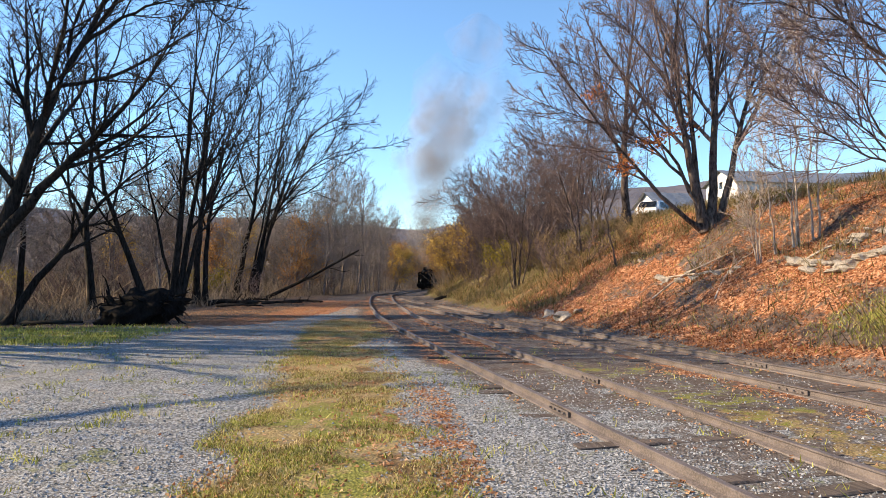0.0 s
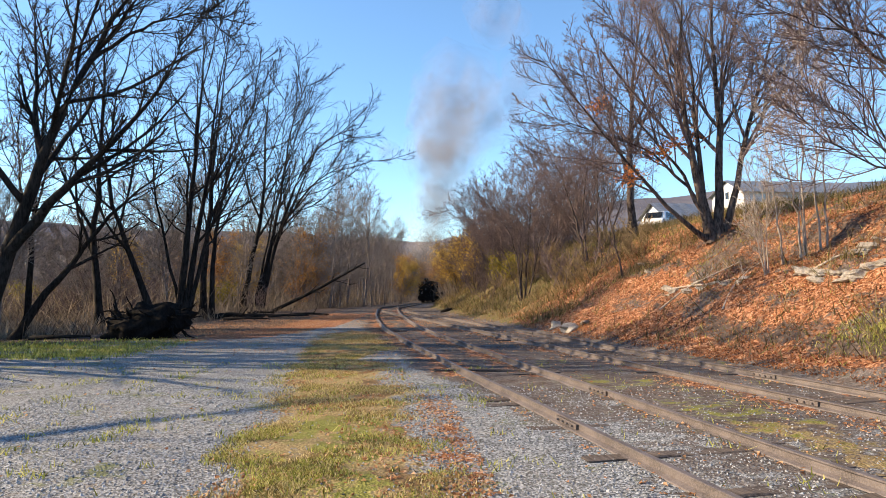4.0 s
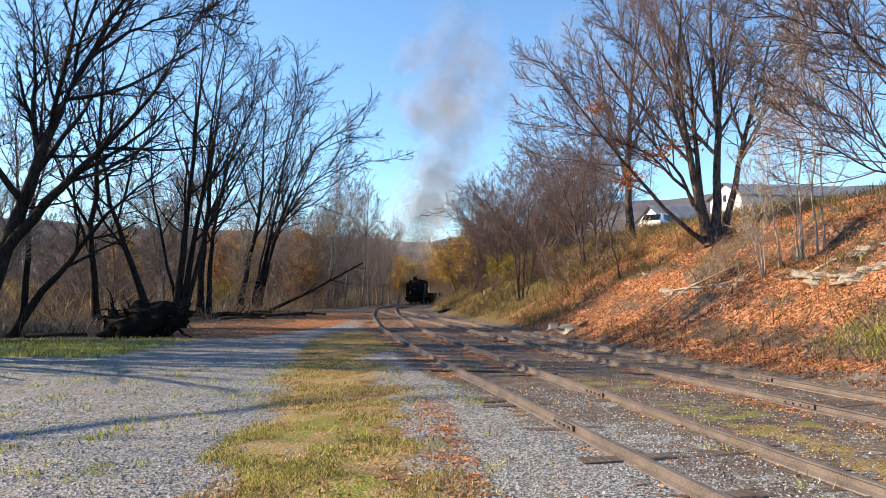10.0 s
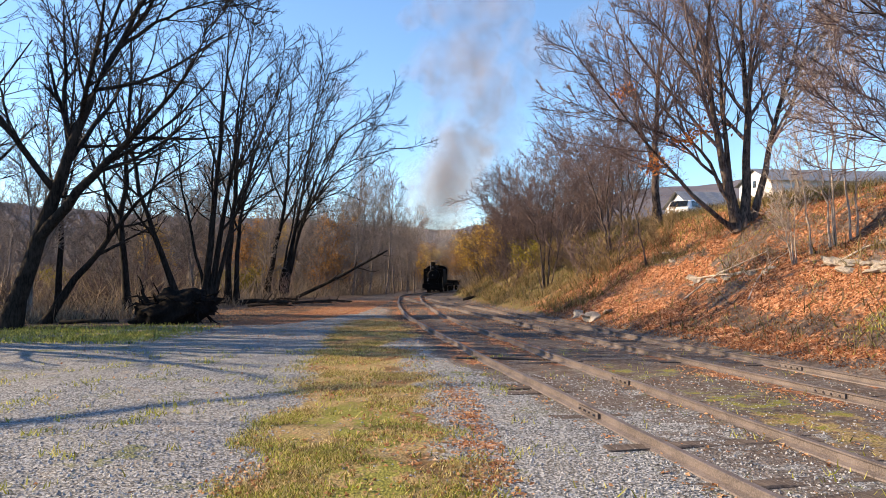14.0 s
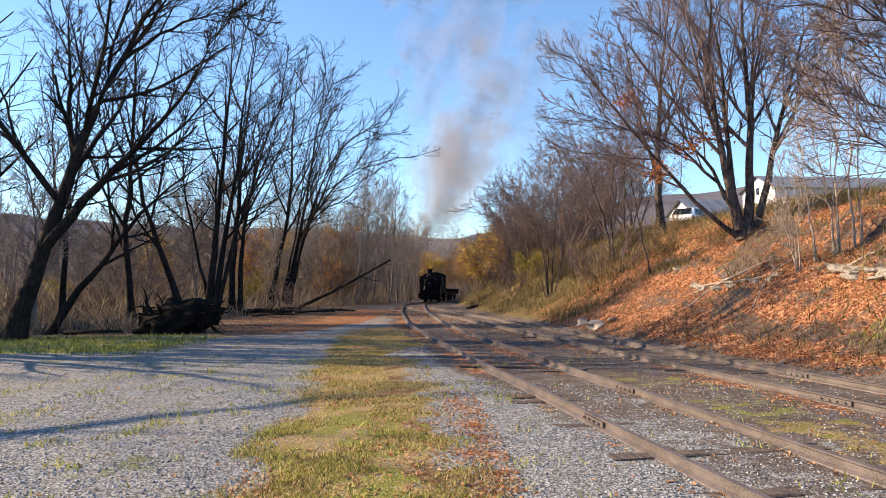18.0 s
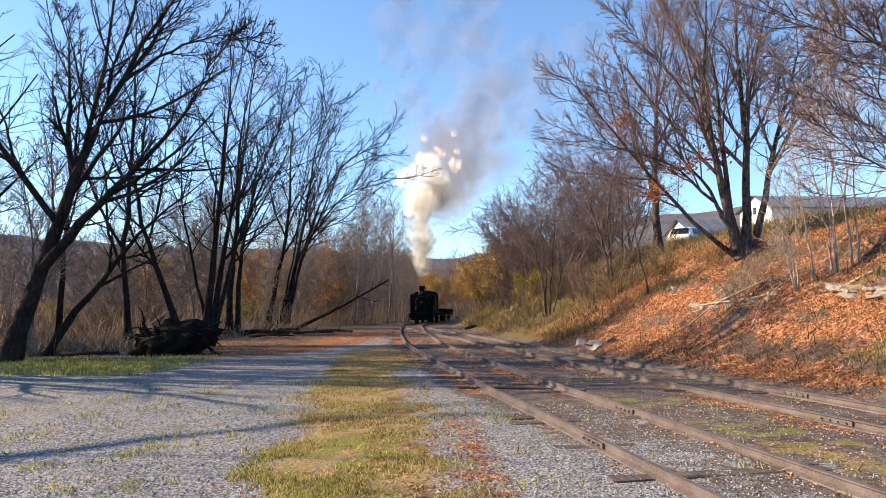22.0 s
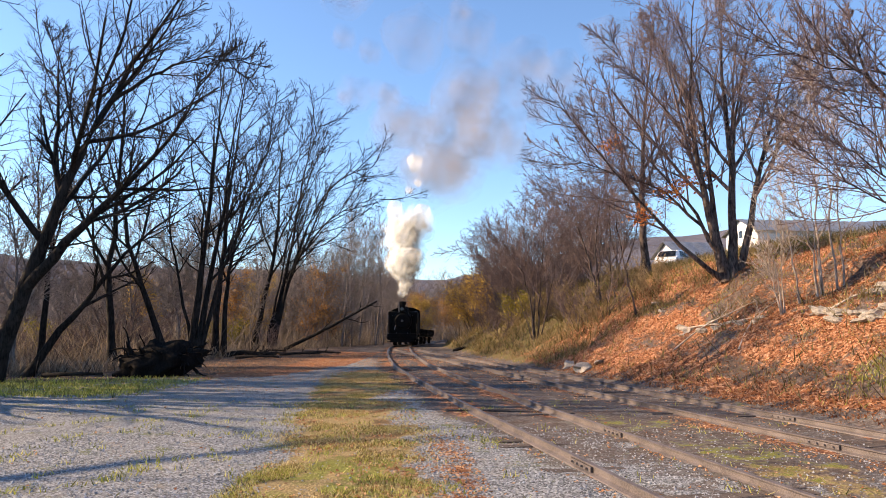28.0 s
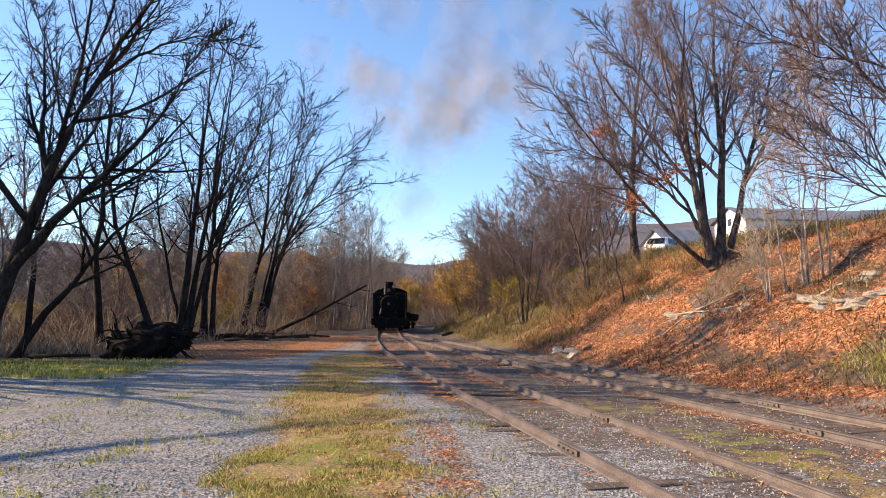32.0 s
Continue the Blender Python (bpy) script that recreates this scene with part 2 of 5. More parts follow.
RUBBER = plain("black_rubber", (0.012, 0.012, 0.012), (0.03, 0.03, 0.03), 3.0, 40.0)
WHITE_WALL = plain("white_painted_siding", (0.70, 0.70, 0.69), (0.82, 0.82, 0.80), 0.6, 12.0, 0.7)
METAL_ROOF = plain("grey_metal_roofing", (0.15, 0.17, 0.20), (0.24, 0.26, 0.29), 0.5, 8.0, 0.5, 0.2, 0.2, 0.01)


def vapour(name, colour, thick, through):
    """Droplets or soot in the air: a skin that scatters the sun's light evenly to all sides and lets the rest of it pass."""
    n = Nodes(name)
    even = n.node("ShaderNodeCombineXYZ", 0, X=sun_way.x, Y=sun_way.y, Z=sun_way.z)
    a, b, clear = (n.t.nodes.new(k) for k in ("ShaderNodeBsdfDiffuse", "ShaderNodeBsdfTranslucent", "ShaderNodeBsdfTransparent"))
    both, m = n.t.nodes.new("ShaderNodeMixShader"), n.t.nodes.new("ShaderNodeMixShader")
    for shader in (a, b):
        shader.inputs["Color"].default_value = (*colour, 1)
    n.t.links.new(even, a.inputs["Normal"])
    n.t.links.new(a.outputs[0], both.inputs[1])
    n.t.links.new(b.outputs[0], both.inputs[2])
    both.inputs[0].default_value = through
    n.put(m.inputs[0], n.math("MULTIPLY", n.span(n.noise(0.5, 4, 0.6), 0.3, 0.7, 0.4, 1.6), thick, True))
    n.t.links.new(clear.outputs[0], m.inputs[1])
    n.t.links.new(both.outputs[0], m.inputs[2])
    n.t.links.new(m.outputs[0], n.t.nodes["Material Output"].inputs["Surface"])
    return n.m


SMOKE = vapour("grey_smoke", (0.29, 0.28, 0.29), 0.022, 0.45)
STEAM = vapour("white_steam", (0.86, 0.93, 1.0), 0.07, 0.12)
scene.cycles.transparent_max_bounces = 96


# ---- mesh helpers ----
def part(name, bm, material, parent=None, label="", at=None, smooth=False):
    """Links a bmesh as one mesh object, under a thing if one is given."""
    me = bpy.data.meshes.new(name)
    bm.to_mesh(me)
    bm.free()
    me.materials.append(material)
    if smooth:
        for p in me.polygons:
            p.use_smooth = True
    ob = new(name, me)
    ob.parent = parent
    if at is not None:
        ob.matrix_basis = at
    return tagged(ob, label)


def raw(name, verts, faces, material, parent=None, label="", smooth=True):
    """Links arrays of vertices and faces (all of one size) as one mesh object."""
    me = bpy.data.meshes.new(name)
    verts, faces = np.asarray(verts, np.float32), np.asarray(faces, np.int32)
    k = faces.shape[1]
    me.vertices.add(len(verts))
    me.vertices.foreach_set("co", verts.ravel())
    me.loops.add(faces.size)
    me.loops.foreach_set("vertex_index", faces.ravel())
    me.polygons.add(len(faces))
    me.polygons.foreach_set("loop_start", np.arange(0, faces.size, k, dtype=np.int32))
    me.polygons.foreach_set("use_smooth", np.full(len(faces), smooth))
    me.update(calc_edges=True)
    me.validate()
    me.materials.append(material)
    ob = new(name, me)
    ob.parent = parent
    return tagged(ob, label)


def box(bm, x, y, z, sx, sy, sz, bevel=0.0, turn=None):
    """A box with its centre at x, y, z, and rounded edges."""
    m = Matrix.Translation((x, y, z)) @ (turn or Matrix.Identity(4)) @ Matrix.Diagonal((sx, sy, sz, 1))
    made = bmesh.ops.create_cube(bm, size=1, matrix=m)["verts"]
    if bevel:
        edges = {e for v in made for e in v.link_edges}
        bmesh.ops.bevel(bm, geom=list(edges), offset=bevel, segments=2, affect="EDGES", profile=0.7)
    return bm


def rod(bm, a, b, r1, r2=None, sides=16, bevel=0.0):
    """A round bar from a to b, which may taper."""
    a, b = Vector(a), Vector(b)
    m = Matrix.Translation((a + b) / 2) @ (b - a).to_track_quat("Z", "Y").to_matrix().to_4x4()
    made = bmesh.ops.create_cone(bm, cap_ends=True, segments=sides, radius1=r1, radius2=r1 if r2 is None else r2, depth=(b - a).length, matrix=m)["verts"]
    if bevel:
        rims = {e for v in made for e in v.link_edges if len(e.link_faces) == 2 and any(len(f.verts) > 4 for f in e.link_faces)}
        bmesh.ops.bevel(bm, geom=list(rims), offset=bevel, segments=2, affect="EDGES", profile=0.7)
    return bm


def empty(name, m, label, category, group="", kind=""):
    ob = new(name)
    ob.matrix_basis = m
    return tagged(ob, label, category, group, kind)


def fbm(x, y, scale, seed=0.0):
    return noise.fractal(Vector((x * scale, y * scale, seed)), 1.0, 2.0, 4)


# ---- the lie of the land ----
TOE_Y = [-60, 0, 5, 11.6, 17.3, 23.5, 29.3, 37, 45, 55, 66, 75, 85, 99, 110, 125, 160, 400]
TOE_X = [24, 10.6, 9.2, 7.5, 6.1, 4.4, 3.1, 1.3, 0.0, -1.1, -1.5, -1.4, -0.8, 0.5, 2.0, 4.6, 14, 90]
CREST_Y = [0, 20, 32, 38, 44, 60, 100, 160]
CREST_Z = [4.6, 4.5, 4.5, 4.4, 4.3, 4.1, 3.4, 2.4]
DIP_Y = [45, 55, 66, 72, 84, 99, 110, 200, 600]
DIP_Z = [0.0, -0.08, -0.33, -0.45, -0.62, -0.83, -0.95, -1.5, -2.0]


def flat_z(y):
    return float(np.interp(y, DIP_Y, DIP_Z))


def bank(x, y):
    """Metres up the bank from its toe; less than nought on the flat."""
    return (x - float(np.interp(y, TOE_Y, TOE_X))) * 0.95


def land(x, y):
    s = bank(x, y)
    z = flat_z(y)
    if s > -0.5:
        wide = 7.4
        top = float(np.interp(y, CREST_Y, CREST_Z)) - z
        p = min(max((s + 0.5) / (wide + 0.5), 0.0), 1.0)
        z += top * (0.55 * p + 0.45 * p * p * (3 - 2 * p))
        if s > wide:
            z += 0.17 * min(s - wide, 28) + 0.02 * min(max(s - wide - 28, 0), 100)
        rough = min(1.0, max(0.0, s + 0.5)) * max(0.0, 1 - max(0.0, s - 12) / 30)
        z += rough * (0.28 * fbm(x, y, 0.35, 3.0) + 0.10 * fbm(x, y, 1.3, 5.0))
        if 3.4 < s < 5.6 and 12 < y < 27:
            z -= 0.35 * math.sin((s - 3.4) / 2.2 * math.pi) * max(0, fbm(x, y, 0.5, 8.0) + 0.6)
    else:
        z += 0.035 * fbm(x, y, 0.4, 1.0) + 0.012 * fbm(x, y, 2.0, 2.0)
        z += min(14.0, 0.06 * max(0.0, y - 125)) + min(14.0, 0.06 * max(0.0, -48 - x))
        if x < -12:
            z += -0.02 * min(-12 - x, 30) + min(1.0, (-12 - x) / 4) * 0.15 * fbm(x, y, 0.3, 4.0)
    return z


# Centre lines of the main line and of the siding beside it.
MAIN_Y = [-15, -9, -4, 0, 3, 5.6, 8, 10.7, 13.6, 15.5, 18.5, 22, 27.6, 34.5, 41, 50, 57, 65, 72.4, 84, 99, 110, 122, 138, 150]
MAIN_X = [9.2, 7.0, 5.3, 4.2, 3.6, 2.9, 2.35, 1.74, 1.02, 0.62, -0.05, -0.8, -1.9, -2.87, -3.65, -4.5, -4.85, -5.05, -4.95, -4.5, -3.75, -2.9, -1.2, 2.6, 6.4]
SIDE_Y = [-12, -4, 2, 6, 9.4, 13.0, 17.4, 22, 28, 34, 41, 47]
SIDE_X = [12.6, 9.9, 8.1, 7.0, 6.07, 5.05, 3.9, 2.75, 1.2, -0.5, -2.5, -3.9]


def line(ys, xs, step=0.25):
    """A smooth line through the points: places, directions and way run, at even steps."""
    y = np.linspace(ys[0], ys[-1], 2000)
    x = np.interp(y, ys, xs)
    k = np.hanning(51)
    k /= k.sum()
    pad = np.r_[x[0] - (x[25:0:-1] - x[0]), x, x[-1] + (x[-1] - x[-2:-27:-1])]
    x = np.convolve(pad, k, "valid")
    run = np.r_[0, np.cumsum(np.hypot(np.diff(x), np.diff(y)))]
    s = np.arange(0, run[-1], step)
    px, py = np.interp(s, run, x), np.interp(s, run, y)
    dx, dy = np.gradient(px), np.gradient(py)
    d = np.hypot(dx, dy)
    return s, px, py, dx / d, dy / d


MAIN, SIDING = line(MAIN_Y, MAIN_X), line(SIDE_Y, SIDE_X)


def off_track(x, y):
    a = abs(x - float(np.interp(y, MAIN[2], MAIN[1])))
    b = abs(x - float(np.interp(y, SIDING[2], SIDING[1]))) if y < 47 else 99
    return a, b


def hill(v, mid, half, soft):
    return min(1.0, max(0.0, (half + soft - abs(v - mid)) / soft))


def strip_at(x, y):
    """How grassy the strip between the lot and the rails is."""
    mid = float(np.interp(y, [3, 6, 8, 10, 16, 22, 27], [-0.9, -1.0, -1.25, -1.55, -2.5, -3.2, -3.7])) + 0.3 * fbm(x, y, 0.3, 41.0)
    half = float(np.interp(y, [3, 8, 13, 24, 27], [0.75, 0.45, 0.6, 0.7, 0.0])) * (1 + 0.8 * fbm(x, y, 0.45, 43.0))
    return hill(x, mid, half, 0.75) * (-30 < y < 27)


def build_ground():
    def steps(a, b, fine_a, fine_b, fine):
        out = list(np.arange(fine_a, fine_b, fine))
        for sign, start, stop in ((-1, fine_a, a), (1, fine_b, b)):
            v, d = start, fine
            while sign * (stop - v) > 0:
                out.append(v)
                d *= 1.13
                v += sign * d
            out.append(stop)
        return np.array(sorted(set(round(v, 3) for v in out)))

    xs, ys = steps(-2500, 2500, -17, 15, 0.25), steps(-400, 2600, 1.5, 46, 0.25)
    verts, cover, soil = [], [], []
    for y in ys:
        for x in xs:
            verts.append((x, y, land(x, y)))
            s = bank(x, y)
            dm, ds = off_track(x, y)
            strip_mid = float(np.interp(y, [3, 6, 10, 16, 22, 27], [-0.9, -1.05, -1.5, -2.4, -3.0, -3.5]))
            strip = strip_at(x, y) * 0.9
            lush = 0.57 * hill(x, strip_mid - 0.1, 0.5, 0.5) * hill(y, 6.3, 2.2, 1.5)
            lush = max(lush, 0.62 * hill(x, -12.5, 3.5, 2.0) * hill(y, 19.5, 2.0, 2.0))
            verge = hill(s, 1.5, 0.5, 0.7) * hill(y, 12.4, 1.0, 1.3)
            lush = max(lush, 0.72 * verge)
            if s < -0.5 and dm > 0.9 and x > 0:
                lush = max(lush, 0.34 * hill(ds, 2.0, 0.7, 0.7) * hill(y, 11.5, 3.5, 3.0))
            wood_x = float(np.interp(y, [0, 18, 24, 30, 40, 60, 120], [-17, -14.5, -9.5, -8.0, -8.2, -9.0, -10]))
            litter = 0.0
            if s > -0.3:
                litter = min(1.0, 0.25 + (s + 0.3) * 0.9) * hill(y, 10, 19.5, 6) * 1.05
                if 1.2 < s < 2.6:
                    litter *= 0.62 - 0.25 * fbm(x, y, 0.5, 9.0)
                if s > 3.0 and fbm(x, y, 0.32, 19.0) < -0.08:
                    litter *= 0.45
                if s > 8.5:
                    litter *= 0.45
            elif x < wood_x + 3.2 and y > 20:
                litter = 0.85 * hill(x, wood_x + 1.0, 2.0, 1.2) * hill(y, 33, 9, 4)
            litter *= 1 - 0.8 * verge
            thin = hill(x, float(np.interp(y, [4, 8, 12], [0.25, 0.0, -0.4])), 0.12, 0.25) * hill(y, 8.0, 2.0, 1.0) * 0.5
            litter = max(litter, thin)
            litter = max(litter, 0.52 * hill(ds, 0.95, 0.15, 0.4) * (y < 30), 0.58 * (y > 13) * (y < 60) * hill(dm, 0.75, 0.25, 0.5))
            scrub = 2.0 if s > 7.5 or y < -40 else 0.0
            floor = 2.0 if s < -0.4 and ((x < wood_x + 0.5 and y > 21) or y > 125) else 0.0
            if floor:
                litter = max(litter, 0.34)
            if s > -0.2 and y > 27.5 - 0.25 * s:
                scrub = 2.0
            far = float(np.interp(y, [8, 11, 15], [0.0, 0.35, 1.0]))
            if dm > 1.2 and s < 0 and x > -0.5 and y < 40:
                strip = max(strip, 0.50 * hill(ds, 2.2, 0.7, 0.8) * (y < 9))
            track = max(hill(dm, 0, 1.0, 0.8), hill(ds, 0, 2.6, 1.6) * 1.5) * (0.48 + 0.7 * far)
            if s < 0:
                track = max(track, float(np.interp(y, [30, 48], [0.0, 1.4])))
            bare = 0.50 * hill(s, 4.5, 0.9, 0.6) * hill(y, 19, 6, 3) + 0.62 * hill(s, 0.9, 0.25, 0.5) * hill(y, 15.5, 3.5, 2)
            bare = max(bare, floor)
            if s > -0.4:
                track = 1.6
            cover.append((strip, litter, lush, 1.0))
            soil.append((track, scrub, bare, 1.0))
    w = len(xs)
    i = np.arange(len(verts)).reshape(len(ys), w)
    faces = np.stack([i[:-1, :-1], i[:-1, 1:], i[1:, 1:], i[1:, :-1]], -1).reshape(-1, 4)
    ob = raw("ground", verts, faces, GROUND)
    for name, values in (("cover", cover), ("soil", soil)):
        a = ob.data.attributes.new(name, "FLOAT_COLOR", "POINT")
        a.data.foreach_set("color", np.array(values, np.float32).ravel())
    return tagged(ob, "gravel lot, grassy strip and leaf-strewn earth bank", "ground", kind="structure")


def build_hills():
    """Wooded ridges all round, far off."""
    n = Nodes("hazed_woods")
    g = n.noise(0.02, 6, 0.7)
    # The blue-grey of the air's haze is put into the woods' colour.
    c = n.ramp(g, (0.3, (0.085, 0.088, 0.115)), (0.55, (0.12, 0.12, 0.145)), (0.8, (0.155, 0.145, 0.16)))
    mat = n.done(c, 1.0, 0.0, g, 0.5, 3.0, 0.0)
    verts, faces = [], []
    turns, rings = 240, 8
    for k in range(turns):
        a = 2 * math.pi * k / turns
        deg = (math.degrees(a) + 180) % 360 - 180
        top = float(np.interp(deg, [-180, -60, -25, -12, -3, 3, 12, 25, 40, 70, 180], [120, 150, 130, 118, 104, 118, 180, 200, 190, 150, 120]))
        top *= 1 + 0.07 * noise.fractal(Vector((math.sin(a) * 6, math.cos(a) * 6, 0)), 1.0, 2.0, 5)
        for j in range(rings):
            f = j / (rings - 1)
            d = 900 + 620 * f
            z = top * (f * f * (3 - 2 * f)) + 5 * fbm(math.sin(a) * d, math.cos(a) * d, 0.02) - 4
            verts.append((math.sin(a) * d, math.cos(a) * d, z))
    for k in range(turns):
        for j in range(rings - 1):
            a, b = k * rings + j, ((k + 1) % turns) * rings + j
            faces.append((a, b, b + 1, a + 1))
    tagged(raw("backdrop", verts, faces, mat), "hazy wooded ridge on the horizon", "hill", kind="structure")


# ---- rails and ties ----
RAIL_PROFILE = [(-0.07, -0.13), (-0.065, -0.112), (-0.012, -0.09), (-0.010, -0.03), (-0.036, -0.018), (-0.036, -0.004), (-0.028, 0.0), (0.028, 0.0), (0.036, -0.004), (0.036, -0.018), (0.010, -0.03), (0.012, -0.09), (0.065, -0.112), (0.07, -0.13)]
GAUGE = 1.435 + 0.035


def rail_z(y):
    return flat_z(y) + 0.12


def sweep_rail(name, track, side, y0, y1, parent):
    s, px, py, dx, dy = track
    keep = (py >= y0) & (py <= y1)
    verts, k = [], len(RAIL_PROFILE)
    for x, y, ux, uy in zip(px[keep], py[keep], dx[keep], dy[keep]):
        w = side * GAUGE / 2 + 0.006 * fbm(x, y, 0.25, 11.0 + side)
        h = rail_z(y) + 0.006 * fbm(x, y, 0.2, 13.0 + side)
        for a, b in RAIL_PROFILE:
            verts.append((x + uy * (w + a), y - ux * (w + a), h + b))
    n = len(verts) // k
    i = np.arange(n * k).reshape(n, k)
    faces = np.stack([i[:-1], np.roll(i[:-1], -1, 1), np.roll(i[1:], -1, 1), i[1:]], -1).reshape(-1, 4)
    return raw(name, verts, faces, RAIL, parent, smooth=False)


def at_run(track, y):
    k = int(np.argmin(abs(track[2] - y)))
    return track[1][k], track[2][k], math.atan2(track[4][k], track[3][k])


def build_track(label, track, y0, y1, joints):
    root = empty("railway_track", pose(0, 0, 0), label, "railway track")
    for side in (-1, 1):
        rail = sweep_rail("rail", track, side, y0, y1, root)
        for y in joints:
            x, yy, a = at_run(track, y + side * 1.2)
            m = pose(x, yy, rail_z(yy) - 0.06, 0, 0, math.degrees(a))
            bm = bmesh.new()
            for f in (-1, 1):
                box(bm, 0, -side * GAUGE / 2 + f * 0.03, 0, 0.62, 0.03, 0.065, 0.006)
                for q in (-0.22, -0.07, 0.07, 0.22):
                    rod(bm, (q, -side * GAUGE / 2 + f * 0.04, 0.0), (q, -side * GAUGE / 2 + f * 0.075, 0.0), 0.013, sides=6)
            part("joint_bar", bm, RAIL, rail, "bolted steel joint bar", m)
    rng = np.random.default_rng(5)
    meshes = []
    for v in range(4):
        bm = bmesh.new()
        box(bm, 0, 0, -0.08, 0.22, 2.45, 0.17, 0.02)
        bmesh.ops.subdivide_edges(bm, edges=[e for e in bm.edges if e.calc_length() > 1], cuts=5)
        for p in bm.verts:
            p.co += Vector(rng.normal(0, 0.008, 3))
        me = bpy.data.meshes.new("tie")
        bm.to_mesh(me)
        bm.free()
        me.materials.append(TIE)
        meshes.append(me)
    s, px, py, dx, dy = track
    for run in np.arange(0.3, s[-1], 0.56):
        k = int(run / (s[1] - s[0]))
        if not (max(y0, 2.0) <= py[k] <= min(y1, 70)):
            continue
        ob = new("tie", meshes[int(rng.integers(4))])
        ob.parent = root
        ob.matrix_basis = pose(px[k] + rng.normal(0, 0.05), py[k], rail_z(py[k]) - 0.145 + rng.normal(0, 0.014), rng.normal(0, 0.6), rng.normal(0, 0.6), math.degrees(math.atan2(dy[k], dx[k])) + rng.normal(0, 1.5))
    return root


# ---- trees ----
def tubes(P, R, sides):
    """Tapered round branches. P: branches x points x 3, R: their radii."""
    n, k, _ = P.shape
    D = np.gradient(P, axis=1)
    D /= np.linalg.norm(D, axis=2, keepdims=True) + 1e-9
    ref = np.where(abs(D[..., 2:3]) > 0.9, [[[1.0, 0, 0]]], [[[0, 0, 1.0]]])
    U = np.cross(D, ref)
    U /= np.linalg.norm(U, axis=2, keepdims=True) + 1e-9
    W = np.cross(D, U)
    a = 2 * np.pi * np.arange(sides) / sides
    ring = np.cos(a)[:, None] * U[:, :, None, :] + np.sin(a)[:, None] * W[:, :, None, :]
    V = (P[:, :, None, :] + ring * R[:, :, None, None]).reshape(-1, 3)
    i = np.arange(n * k * sides).reshape(n, k, sides)
    j = np.roll(i, -1, 2)
    F = np.stack([i[:, :-1], j[:, :-1], j[:, 1:], i[:, 1:]], -1).reshape(-1, 4)
    return V, F


def resample(pts, k):
    pts = np.array(pts, float)
    d = np.r_[0, np.cumsum(np.linalg.norm(np.diff(pts, axis=0), axis=1))]
    t = np.linspace(0, d[-1], k)
    out = np.stack([np.interp(t, d, pts[:, c]) for c in range(3)], 1)
    for _ in range(2):
        out[1:-1] = 0.25 * out[:-2] + 0.5 * out[1:-1] + 0.25 * out[2:]
    return out


def sprout(rng, P, R, n, t0, ratio, angle, up, k, wild, thin, least=0.004, out=0.0, taper=0.6):
    """n branches on each branch of P, set round it by turns; out: how far they lean away from the tree's middle."""
    N, K, _ = P.shape
    L = np.linalg.norm(np.diff(P, axis=1), axis=2).sum(1)
    par = np.repeat(np.arange(N), n)
    t = t0 + (0.985 - t0) * ((np.tile(np.arange(n), N) + rng.random(N * n)) / n)
    f = t * (K - 1)
    i = np.minimum(f.astype(int), K - 2)
    w = (f - i)[:, None]
    p = P[par, i] * (1 - w) + P[par, i + 1] * w
    d = P[par, i + 1] - P[par, i]
    d /= np.linalg.norm(d, axis=1, keepdims=True) + 1e-9
    r = R[par, i] * (1 - w[:, 0]) + R[par, i + 1] * w[:, 0]
    ref = np.where(abs(d[:, 2:3]) > 0.9, [[1.0, 0, 0]], [[0, 0, 1.0]])
    e1 = np.cross(d, ref)
    e1 /= np.linalg.norm(e1, axis=1, keepdims=True) + 1e-9
    e2 = np.cross(d, e1)
    turn = (np.tile(np.arange(n), N) * 2.4 + rng.random(N)[par] * 6.3 + rng.normal(0, 0.5, N * n))[:, None]
    q = np.cos(turn) * e1 + np.sin(turn) * e2
    if out:
        away = p - P[:, 0].mean(0)
        away[:, 2] = 0
        q += out * away / (np.linalg.norm(away, axis=1, keepdims=True) + 0.5)
        q -= (q * d).sum(1, keepdims=True) * d
        q /= np.linalg.norm(q, axis=1, keepdims=True) + 1e-9
    ang = np.radians(angle) * rng.uniform(0.6, 1.35, N * n)[:, None]
    d = np.cos(ang) * d + np.sin(ang) * q
    length = ratio * L[par] * (1.1 - taper * t) * rng.uniform(0.5, 1.35, N * n)
    pts = np.zeros((N * n, k, 3))
    pts[:, 0] = p
    step = (length / (k - 1))[:, None]
    for c in range(1, k):
        d = d + rng.normal(size=d.shape) * wild + np.array([0, 0, up])
        d /= np.linalg.norm(d, axis=1, keepdims=True) + 1e-9
        pts[:, c] = pts[:, c - 1] + d * step
    base = np.maximum(r * thin, least)
    rad = base[:, None] * np.linspace(1, 0.35, k)[None, :]
    return pts, np.maximum(rad, least * 0.6)


def quads_at(rng, points, size, spread=0.0, flat=False):
    """Small bent leaves or flakes at the points."""
    n = len(points)
    c = points + rng.normal(size=(n, 3)) * spread
    u = rng.normal(size=(n, 3))
    v = rng.normal(size=(n, 3))
    if flat:
        u[:, 2] *= 0.35
        v[:, 2] *= 0.35
    u /= np.linalg.norm(u, axis=1, keepdims=True)
    v -= (u * v).sum(1, keepdims=True) * u
    v /= np.linalg.norm(v, axis=1, keepdims=True) + 1e-9
    s = size * rng.uniform(0.6, 1.3, (n, 1))
    w = np.cross(u, v) * s * 0.25
    V = np.stack([c - u * s * 0.6, c - v * s * 0.4 + w, c + u * s * 0.6, c + v * s * 0.4 + w], 1).reshape(-1, 3)
    return V, np.arange(4 * n).reshape(n, 4)


